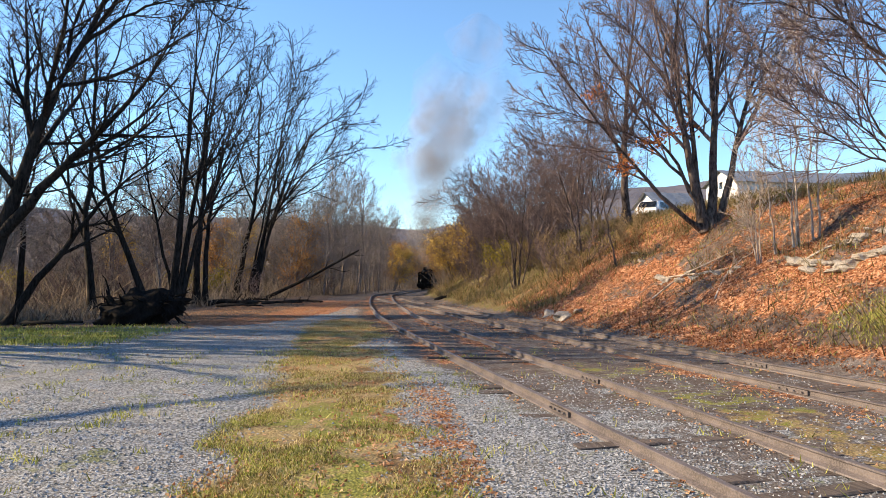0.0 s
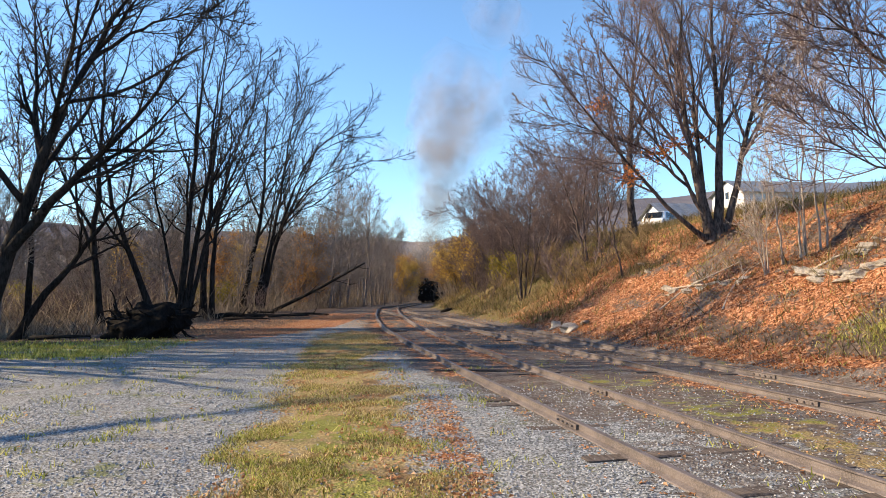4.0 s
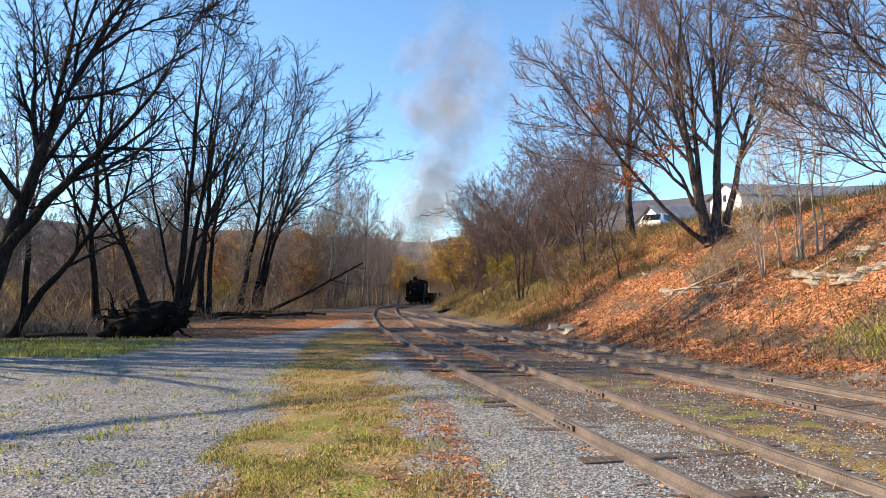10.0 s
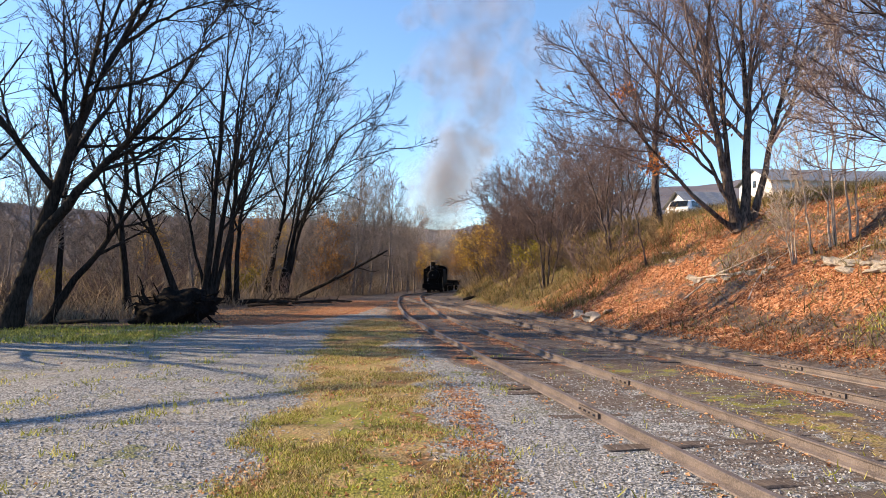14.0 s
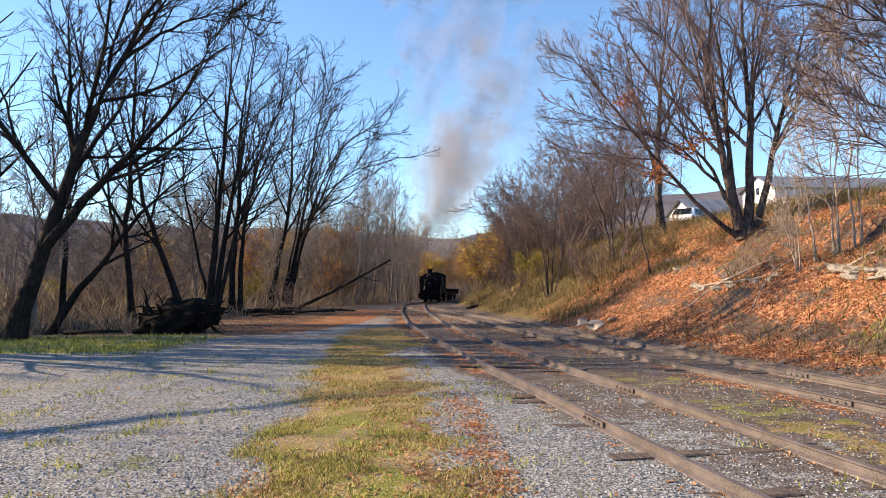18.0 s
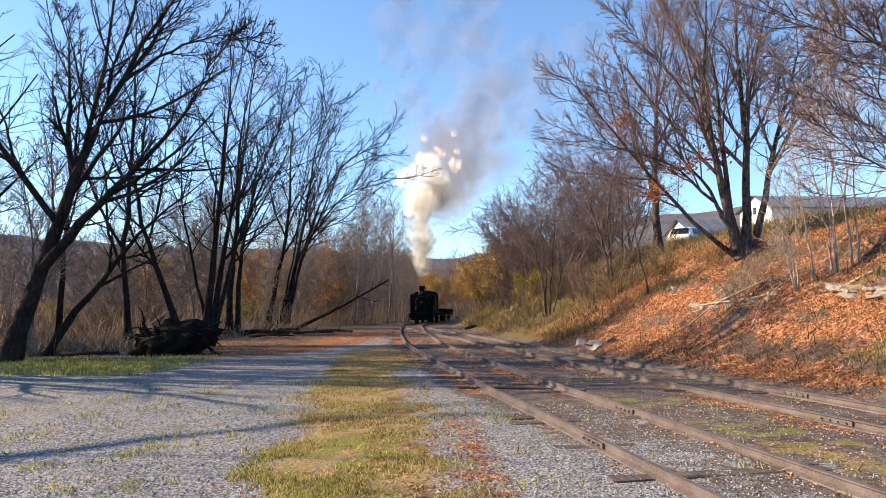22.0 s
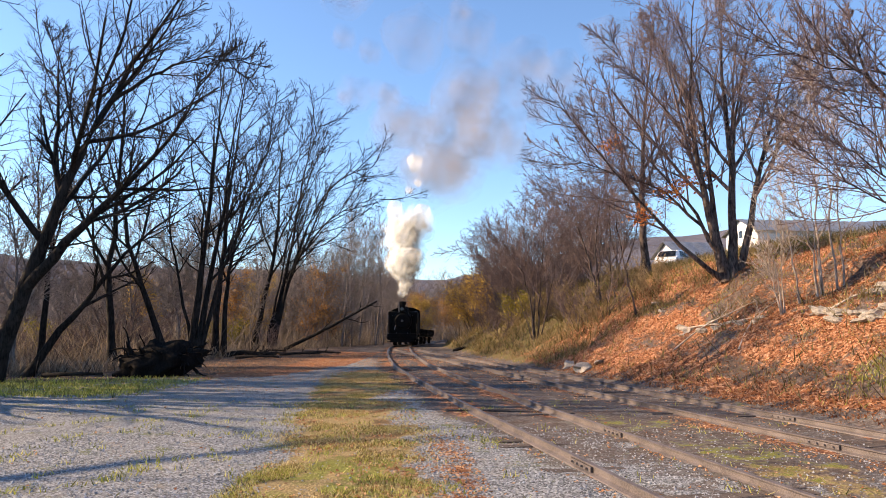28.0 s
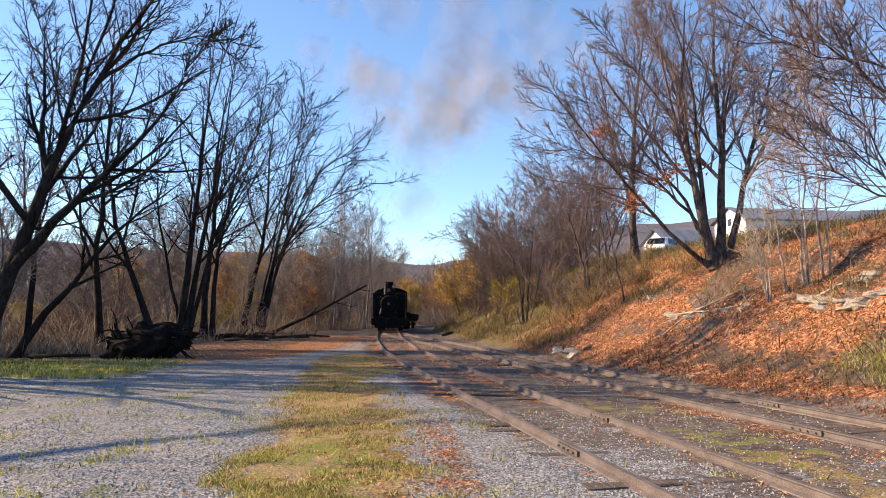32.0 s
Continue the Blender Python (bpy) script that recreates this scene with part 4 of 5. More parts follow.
def shrub_kind(rng, name, label, height, bark, stems, leaves=None, share=0.0, size=0.1, rich=0.5):
    root = empty(name, pose(0, 0, 0), label, "shrub", "shrubs of the bank")
    P, R = [], []
    for _ in range(stems):
        a = rng.uniform(0, 2 * math.pi)
        d = np.array([math.cos(a) * 0.6, math.sin(a) * 0.6, 1.0])
        pts = [np.array([rng.normal(0, 0.2), rng.normal(0, 0.2), -0.15])]
        for _k in range(13):
            d += np.array([rng.normal(0, 0.08), rng.normal(0, 0.08), 0.02])
            pts.append(pts[-1] + d / np.linalg.norm(d) * height * rng.uniform(0.9, 1.1) / 13)
        P.append(np.array(pts))
        R.append(height * 0.0075 * np.linspace(1, 0.2, 14))
    tree_meshes(rng, np.array(P), np.array(R), root, bark, rich, leaves, share, size, height, small=0.008, joints=3)
    return root


def build_bank_shrubs():
    rng = np.random.default_rng(31)
    bare = shrub_kind(rng, "shrub", "tangled bare brown shrub", 3.6, BARK_MID, 5)
    bushy = shrub_kind(rng, "shrub", "dense bare reddish-brown shrub", 4.6, BARK_RED, 7, rich=0.8)
    tall = shrub_kind(rng, "tall_shrub", "tall bare shrub with many grey-brown stems", 7.0, BARK_RED, 7, rich=0.75)
    low = shrub_kind(rng, "shrub", "low tangle of dry brown brush", 2.0, BARK_MID, 5)
    tan = shrub_kind(rng, "shrub", "pale dry brush on the grassy bank", 1.3, BARK_TAN, 6)
    gold = shrub_kind(rng, "yellow_shrub", "shrub full of yellow autumn leaves", 4.0, BARK_MID, 6, LEAF_YELLOW, 0.55, 0.12)
    olive = shrub_kind(rng, "shrub", "shrub with olive and yellow leaves", 2.4, BARK_MID, 6, LEAF_OLIVE, 0.35, 0.10)
    rust = shrub_kind(rng, "shrub", "brown-leaved shrub on the bank", 4.4, BARK_MID, 5, LEAF_OCHRE, 0.4, 0.12)
    plan = (
        (tall, [(2.4, 54), (8.0, 47), (4.6, 50), (6.6, 43), (3.4, 46), (7.6, 39), (5.2, 40.5), (9.4, 41)]),
        (tan, [(4.0 - 0.11 * (y - 29) + rng.uniform(0.2, 5.0), y) for y in np.linspace(29, 62, 34)]),
        (bushy, [(1.9, 48), (5.4, 45), (4.2, 53), (1.4, 56), (3.0, 62), (8.2, 50), (5.0, 68)]),
        (bare, [(7.0, 40.5), (4.4, 45), (2.2, 50), (5.6, 56), (0.9, 60), (3.6, 66), (8.4, 44), (1.6, 72), (4.0, 78)] + [(rng.uniform(-0.7 * y, -16 + 0.06 * (y - 30)), y) for y in np.linspace(34, 85, 26)]),
        (low, [(2.2, 40), (2.4, 46), (1.8, 50), (4.4, 36.5), (1.4, 57), (5.2, 33.6), (6.4, 29.5), (5.2, 31), (1.0, 64), (-18, 30), (-21, 34), (-17, 36), (-24, 31), (-28, 38), (-19, 42), (-12.5, 45), (-15, 52), (-10.5, 62), (-11.5, 55), (-26, 46)] + [(rng.uniform(-0.7 * y, -14 + 0.04 * (y - 30)), y) for y in np.linspace(29, 70, 22)]),
        (gold, [(0.9, 57), (2.2, 62), (1.5, 66), (1.9, 53), (1.9, 72), (2.6, 76)]),
        (olive, [(3.4, 42.5), (1.4, 60), (-16.5, 47), (-19.5, 50), (-24, 40)]),
        (rust, [(0.2, 79), (1.0, 84), (2.6, 88), (3.2, 70), (4.2, 92), (2.4, 57), (4.2, 60), (1.0, 63), (-13.4, 56), (-12.0, 70)]),
    )
    for src, places in plan:
        for k, (x, y) in enumerate(places):
            m = pose(x, y, land(x, y) - 0.05, 0, 0, 131 * k)
            if k:
                copy_thing(src, m)
            else:
                src.matrix_basis = m


# ---- the train ----
LOCO_Y = [(0, 110), (4, 103), (6, 99), (13, 84), (19, 72.5), (23, 65.5), (28, 56.5), (32, 50)]


def run_at(t):
    """Way along the main line at which the engine's middle stands."""
    y = float(np.interp(t, [a for a, _ in LOCO_Y], [b for _, b in LOCO_Y]))
    return float(np.interp(y + 2.6, MAIN[2], MAIN[0]))


def on_line(run):
    s, px, py, dx, dy = MAIN
    x, y = float(np.interp(run, s, px)), float(np.interp(run, s, py))
    ux, uy = float(np.interp(run, s, dx)), float(np.interp(run, s, dy))
    return x, y, rail_z(y), ux, uy


def train_pose(run, wheelbase=2.4):
    a, b = on_line(run - wheelbase / 2), on_line(run + wheelbase / 2)
    way = Vector((b[0] - a[0], b[1] - a[1], b[2] - a[2])).normalized()
    side = way.cross(Vector((0, 0, 1))).normalized()
    up = side.cross(way)
    m = Matrix((side, way, up)).transposed().to_4x4()
    m.translation = ((a[0] + b[0]) / 2, (a[1] + b[1]) / 2, (a[2] + b[2]) / 2)
    return m


def wheel(parent, x, y, r, spokes, name="driving_wheel"):
    """A spoked wheel on its axle; it turns about its own x axis."""
    bm = bmesh.new()
    w = 0.12
    for r1, r2, h in ((r + 0.03, r + 0.03, 0.02), (r, r, w)):
        rod(bm, (-h / 2, 0, 0), (h / 2, 0, 0), r1, r2, 28)
    hub = part(name, bm, BLACK_IRON, parent, "", pose(x, y, r))
    side = 1 if x > 0 else -1
    bm = bmesh.new()
    for k in range(spokes):
        a = 2 * math.pi * k / spokes
        rod(bm, (side * 0.075, 0.1 * math.cos(a), 0.1 * math.sin(a)), (side * 0.075, (r - 0.03) * math.cos(a), (r - 0.03) * math.sin(a)), 0.035, 0.028, 6)
    rod(bm, (side * 0.04, 0, 0), (side * 0.12, 0, 0), 0.11, 0.09, 14)
    part("spokes", bm, BLACK_IRON, hub)
    return hub


def build_locomotive():
    root = empty("steam_locomotive", train_pose(run_at(0)), "small black steam locomotive under way on the rails", "locomotive")
    P = lambda name, bm, mat=BLACK_IRON, label="", smooth=False, parent=root: part(name, bm, mat, parent, label, None, smooth)
    bm = bmesh.new()
    for x in (-0.55, 0.55):
        box(bm, x, 0.1, 0.85, 0.08, 6.2, 0.35, 0.02)
    box(bm, 0, 1.4, 1.12, 2.3, 3.6, 0.09, 0.02)
    P("frame", bm)
    P("pilot_beam", box(box(bmesh.new(), 0, -3.25, 0.78, 2.36, 0.22, 0.42, 0.03), 0, -3.3, 0.42, 1.9, 0.12, 0.30, 0.02))
    bm = bmesh.new()
    for x in (-0.95, 0.95):
        box(bm, x, -3.28, 0.35, 0.5, 0.35, 0.05, 0.015)
    P("footboard", bm)
    P("boiler", rod(bmesh.new(), (0, -2.4, 2.02), (0, 1.5, 2.05), 0.72, 0.78, 32, 0.03), smooth=False)
    P("smokebox", rod(bmesh.new(), (0, -3.05, 2.02), (0, -2.2, 2.02), 0.76, 0.76, 32, 0.04))
    door = P("smokebox_door", rod(bmesh.new(), (0, -3.16, 2.02), (0, -3.02, 2.02), 0.52, 0.66, 28, 0.02))
    P("number_plate", rod(bmesh.new(), (0, -3.20, 2.02), (0, -3.15, 2.02), 0.11, 0.11, 20, 0.01), DULL_STEEL, "round worn plate", parent=door)
    bm = bmesh.new()
    rod(bm, (0, -2.62, 2.70), (0, -2.62, 3.35), 0.21, 0.24, 22)
    rod(bm, (0, -2.62, 3.35), (0, -2.62, 3.62), 0.30, 0.31, 22, 0.03)
    rod(bm, (0, -2.62, 2.66), (0, -2.62, 2.84), 0.36, 0.22, 22)
    P("smokestack", bm)
    P("saddle", box(bmesh.new(), 0, -2.6, 1.1, 1.3, 0.9, 0.6, 0.06))
    for y, r, z in ((-1.1, 0.33, 3.05), (0.2, 0.38, 3.15)):
        bm = bmesh.new()
        rod(bm, (0, y, 2.6), (0, y, z), r, r, 22)
        bmesh.ops.create_uvsphere(bm, u_segments=20, v_segments=10, radius=r, matrix=Matrix.Translation((0, y, z)) @ Matrix.Diagonal((1, 1, 0.6, 1)))
        P("dome", bm)
    bm = bmesh.new()
    rod(bm, (-0.34, -0.45, 2.75), (-0.34, -0.45, 3.05), 0.05, 0.04, 10)
    rod(bm, (-0.34, -0.45, 3.0), (-0.34, -0.45, 3.28), 0.16, 0.05, 16)
    P("bell", bm, DULL_STEEL, "steel bell on its bracket")
    lamp = P("headlight", box(rod(bmesh.new(), (0, -3.30, 2.98), (0, -2.95, 2.98), 0.17, 0.17, 20, 0.02), 0, -3.1, 2.80, 0.3, 0.2, 0.08, 0.01))
    P("lens", rod(bmesh.new(), (0, -3.33, 2.98), (0, -3.29, 2.98), 0.14, 0.14, 20), LENS, "pale headlight glass", parent=lamp)
    # the cab with its openings
    cab = P("cab", cab_mesh())
    roof = bmesh.new()
    n, w = 14, 1.24
    prof = [(-w + 2 * w * k / n, 3.30 - 0.30 * (abs(-1 + 2 * k / n) ** 2.4)) for k in range(n + 1)]
    low = [roof.verts.new((x, 1.35, z)) for x, z in prof]
    top = [roof.verts.new((x, 1.35, z + 0.05)) for x, z in prof]
    faces = [roof.faces.new((low[k], low[k + 1], top[k + 1], top[k])) for k in range(n)]
    made = bmesh.ops.extrude_face_region(roof, geom=faces)["geom"]
    bmesh.ops.translate(roof, verts=[v for v in made if isinstance(v, bmesh.types.BMVert)], vec=(0, 2.15, 0))
    bmesh.ops.recalc_face_normals(roof, faces=roof.faces)
    part("roof", roof, BLACK_IRON, cab)
    P("bunker", box(bmesh.new(), 0, 3.55, 1.75, 2.3, 0.75, 1.25, 0.05))
    for side in (-1, 1):
        bm = bmesh.new()
        box(bm, side * 0.84, -0.45, 1.92, 0.76, 3.6, 1.86, 0.16)
        P("side_tank", bm)
        P("cylinder", rod(bmesh.new(), (side * 1.0, -3.0, 0.72), (side * 1.0, -2.1, 0.72), 0.29, 0.29, 20, 0.03))
        P("handrail", rod(rod(bmesh.new(), (side * 0.82, -2.9, 2.45), (side * 0.86, 1.2, 2.5), 0.022, sides=8), (side * 1.22, -3.3, 0.5), (side * 1.22, -3.3, 1.75), 0.022, sides=8), DULL_STEEL, "bare steel handrail")
        bm = rod(bmesh.new(), (side * 0.45, -3.05, 1.0), (side * 0.62, -2.55, 2.55), 0.03, sides=8)
        P("brace", bm, DULL_STEEL, "steel stay bar")
        P("side_rod", box(bmesh.new(), side * 0.95, 0.1, 0.36, 0.06, 1.9, 0.11, 0.02), DULL_STEEL, "steel coupling rod")
    P("pipe", rod(rod(bmesh.new(), (-0.28, -2.75, 2.7), (-0.28, -2.75, 3.55), 0.05, 0.05, 10), (-0.62, -3.1, 1.3), (-0.30, -2.8, 2.75), 0.035, 0.035, 8), BRIGHT_STEEL, "pale exhaust pipe beside the stack")
    P("coupler", box(box(bmesh.new(), 0, -3.55, 0.82, 0.2, 0.5, 0.2, 0.03), 0, -3.8, 0.82, 0.3, 0.16, 0.28, 0.05))
    wheels = []
    for y in (-1.2, 0.1, 1.4):
        for x in (-0.76, 0.76):
            wheels.append((wheel(root, x, y, 0.56, 10), (x, y, 0.56)))
    return root, wheels


def cab_mesh():
    bm = bmesh.new()
    for side in (-1, 1):
        x = side * 1.24
        box(bm, x, 2.35, 1.65, 0.05, 1.8, 1.1, 0.01)
        box(bm, x, 1.55, 2.6, 0.05, 0.2, 0.9, 0.01)
        box(bm, x, 3.15, 2.6, 0.05, 0.2, 0.9, 0.01)
        box(bm, x, 2.35, 2.98, 0.05, 1.8, 0.14, 0.01)
        # front and back walls, each with a window beside the boiler
        for y in (1.48, 3.22):
            box(bm, side * 0.62, y, 1.65, 1.24, 0.05, 1.1, 0.01)
            box(bm, side * 0.40, y, 2.62, 0.80, 0.05, 0.9, 0.01)
            box(bm, side * 1.16, y, 2.62, 0.16, 0.05, 0.9, 0.01)
            box(bm, side * 0.95, y, 2.98, 0.30, 0.05, 0.24, 0.01)
            box(bm, side * 0.95, y, 2.36, 0.30, 0.05, 0.40, 0.01)
        box(bm, side * 0.95, 1.50, 2.72, 0.30, 0.02, 0.34)
        box(bm, side * 0.52, 1.50, 3.10, 1.04, 0.04, 0.22, 0.01)
        box(bm, side * 0.36, 1.50, 3.23, 0.72, 0.04, 0.14, 0.01)
    box(bm, 0, 2.35, 1.15, 2.5, 1.8, 0.08, 0.01)
    return bm


def build_flat_car(behind):
    root = empty("flat_car", train_pose(run_at(0) + behind, 5.0), "low dark open railway car with stake sides", "railway car")
    part("deck", box(bmesh.new(), 0, 0, 1.05, 2.5, 9.0, 0.16, 0.02), TIE, root, "dark plank deck")
    bm = bmesh.new()
    for x in (-1.1, -0.35, 0.35, 1.1):
        box(bm, x, 0, 0.86, 0.12, 8.9, 0.24, 0.01)
    part("underframe", bm, BLACK_IRON, root)
    for side in (-1, 1):
        part("side_board", box(bmesh.new(), side * 1.22, 0, 1.32, 0.06, 8.9, 0.38, 0.01), BLACK_IRON, root)
        for y in np.linspace(-4.2, 4.2, 8):
            part("stake", box(bmesh.new(), side * 1.28, float(y), 1.2, 0.07, 0.1, 0.62, 0.01), BLACK_IRON, root)
        part("end_board", box(bmesh.new(), 0, side * 4.45, 1.32, 2.4, 0.06, 0.38, 0.01), BLACK_IRON, root)
        part("coupler", box(bmesh.new(), 0, side * 4.75, 0.82, 0.2, 0.6, 0.2, 0.03), BLACK_IRON, root)
    wheels = []
    for yc in (-3.1, 3.1):
        for side in (-1, 1):
            part("side_frame", box(bmesh.new(), side * 0.98, yc, 0.48, 0.1, 2.1, 0.26, 0.05), BLACK_IRON, root)
        for y in (yc - 0.8, yc + 0.8):
            for x in (-0.76, 0.76):
                wheels.append((wheel(root, x, y, 0.42, 8, "car_wheel"), (x, y, 0.42)))
    return root, wheels


# ---- beyond the bank ----
def build_barn(name, label, x, y, turn, w, length, eave, ridge):
    """A building with a white gable end and a grey metal roof; it stands behind the crest."""
    z = land(x + 0.15 * length, y) - 0.3
    root = empty(name, pose(x, y, z, 0, 0, turn), label, name)
    bm = bmesh.new()
    prof = [(0, 0), (w, 0), (w, eave), (w / 2, ridge), (0, eave)]
    a = [bm.verts.new((0, q, h)) for q, h in prof]
    b = [bm.verts.new((length, q, h)) for q, h in prof]
    bm.faces.new(a[::-1])
    bm.faces.new(b)
    for k in range(5):
        bm.faces.new((a[k], a[(k + 1) % 5], b[(k + 1) % 5], b[k]))
    part("wall", bm, WHITE_WALL, root, "white painted boards")
    for side in (0, 1):
        bm = bmesh.new()
        q0 = -0.4 if side == 0 else w + 0.4
        h0 = eave - 0.4 * (ridge - eave) / (w / 2)
        n = 2 * int(length)
        rows = []
        for k in range(n + 1):
            u = -0.4 + (length + 0.8) * k / n
            lift = 0.05 if k % 2 else 0.0
            rows.append([bm.verts.new((u, q0, h0 + 0.06 + lift)), bm.verts.new((u, w / 2, ridge + 0.06 + lift))])
        for k in range(n):
            bm.faces.new((rows[k][0], rows[k + 1][0], rows[k + 1][1], rows[k][1]))
        part("roof", bm, METAL_ROOF, root, "ribbed grey metal roofing")
    if w > 5:
        win = part("window", box(bmesh.new(), -0.03, w / 2, eave - 0.15, 0.08, 0.5, 0.7, 0.01), DARK_GLASS, root, "dark gable window")
        part("lintel", box(bmesh.new(), -0.05, w / 2, eave + 0.25, 0.1, 0.7, 0.1, 0.01), WHITE_WALL, win)
        part("sill", box(bmesh.new(), -0.05, w / 2, eave - 0.55, 0.12, 0.7, 0.1, 0.01), WHITE_WALL, win)


def build_car():
    x, y = CAR_AT
    root = empty("car", pose(x, y, land(x, y) - 0.05, 0, 0, CAR_TURN), "white parked car seen over the crest of the bank", "car")
    prof = [(-2.15, 0.35), (-2.2, 0.75), (-2.1, 0.95), (-1.9, 1.0), (-1.35, 1.55), (-0.4, 1.66), (0.6, 1.62), (1.15, 1.05), (2.0, 0.92), (2.2, 0.7), (2.2, 0.4)]
    bm = bmesh.new()
    a = [bm.verts.new((u, -0.88 + (0.14 if h > 1.1 else 0), h)) for u, h in prof]
    b = [bm.verts.new((u, 0.88 - (0.14 if h > 1.1 else 0), h)) for u, h in prof]
    n = len(prof)
    bm.faces.new(a)
    bm.faces.new(b[::-1])
    for k in range(n):
        bm.faces.new((a[k], b[k], b[(k + 1) % n], a[(k + 1) % n]))
    bmesh.ops.recalc_face_normals(bm, faces=bm.faces)
    bmesh.ops.bevel(bm, geom=[e for e in bm.edges], offset=0.05, segments=2, affect="EDGES")
    part("body", bm, CAR_PAINT, root, "white paint")
    for side in (-1, 1):
        for u0, u1, t0, t1 in ((-1.3, -0.35, -1.15, -0.35), (-0.25, 0.95, -0.25, 0.55)):
            bm = bmesh.new()
            v = [bm.verts.new(p) for p in ((u0, side * 0.90, 1.06), (u1, side * 0.90, 1.06), (t1, side * 0.77, 1.52), (t0, side * 0.77, 1.52))]
            bm.faces.new(v if side < 0 else v[::-1])
            bmesh.ops.solidify(bm, geom=bm.faces[:], thickness=0.03)
            part("side_window", bm, DARK_GLASS, root, "dark glass")
    bm = bmesh.new()
    v = [bm.verts.new(p) for p in ((-1.97, -0.70, 1.06), (-1.97, 0.70, 1.06), (-1.45, 0.64, 1.53), (-1.45, -0.64, 1.53))]
    bm.faces.new(v)
    bmesh.ops.solidify(bm, geom=bm.faces[:], thickness=0.03)
    part("rear_window", bm, DARK_GLASS, root, "dark glass")
    bm = bmesh.new()
    v = [bm.verts.new(p) for p in ((1.12, -0.70, 1.10), (1.12, 0.70, 1.10), (0.66, 0.64, 1.60), (0.66, -0.64, 1.60))]
    bm.faces.new(v)
    bmesh.ops.solidify(bm, geom=bm.faces[:], thickness=0.03)
    part("windshield", bm, DARK_GLASS, root, "dark glass")
    for u in (-1.35, 1.35):
        for side in (-1, 1):
            tyre = part("wheel", rod(bmesh.new(), (u, side * 0.70, 0.33), (u, side * 0.92, 0.33), 0.33, 0.33, 24, 0.03), RUBBER, root)
            part("hubcap", rod(bmesh.new(), (u, side * 0.90, 0.33), (u, side * 0.935, 0.33), 0.2, 0.18, 18), BRIGHT_STEEL, tyre)


# ---- the wood edge and the bank, small things ----
def build_stump():
    """The uprooted stump: a dark plate of roots and earth."""
    rng = np.random.default_rng(41)
    x, y = -10.4, 23.6
    root = empty("uprooted_stump", pose(x, y, land(x, y)), "black uprooted stump with a tangle of roots", "stump")
    bm = bmesh.new()
    bmesh.ops.create_icosphere(bm, subdivisions=4, radius=1.0)
    for v in bm.verts:
        p = v.co.copy()
        k = 1 + 0.35 * noise.fractal(p * 2.2, 1.0, 2.0, 4) + 0.12 * noise.fractal(p * 7, 1.0, 2.0, 3)
        v.co = Vector((p.x * 1.35 * k, p.y * 0.8 * k, 0.42 + p.z * 0.72 * k + 0.22 * p.x))
        v.co.z = max(v.co.z, -0.1)
    part("root_plate", bm, PITCH, root, "dark earth and roots", None, True)
    n = 46
    P = np.zeros((n, 7, 3))
    for k in range(n):
        a = rng.uniform(0, 2 * math.pi)
        d = np.array([math.cos(a), 0.5 * math.sin(a), rng.uniform(-0.1, 0.7)])
        p = d * np.array([1.0, 0.6, 0.6]) + np.array([0, 0, 0.4])
        for c in range(7):
            P[k, c] = p
            d = d / np.linalg.norm(d) + rng.normal(size=3) * 0.3 + np.array([0, 0, -0.06])
            p = p + d * 0.14
            p[2] = max(p[2], 0.02)
    V, F = tubes(P, np.linspace(0.055, 0.012, 7)[None].repeat(n, 0), 5)
    tagged(raw("root_tangle", V, F, PITCH, root), kind="stuff")


def fallen_log(label, pts, r, bark, twigs=6, seed=3):
    rng = np.random.default_rng(seed)
    root = empty("fallen_log", pose(0, 0, 0), label, "log")
    x0, y0, _ = pts[0]
    root.matrix_basis = pose(x0, y0, land(x0, y0))
    P = resample([(a - x0, b - y0, c + land(a, b) - land(x0, y0)) for a, b, c in pts], 12)[None]
    R = np.linspace(r, r * 0.45, 12)[None]
    V, F = tubes(P, R, 9)
    raw("trunk", V, F, bark, root)
    if twigs:
        A = sprout(rng, P, R, twigs, 0.3, 0.3, 45, 0.06, 6, 0.15, 0.5, 0.01)
        B = sprout(rng, *A, 5, 0.2, 0.4, 40, 0.03, 4, 0.15, 0.5, 0.008)
        va, fa = tubes(*A, 5)
        vb, fb = tubes(*B, 3)
        tagged(raw("crown", np.r_[va, vb], np.r_[fa, fb + len(va)], bark, root), kind="stuff")


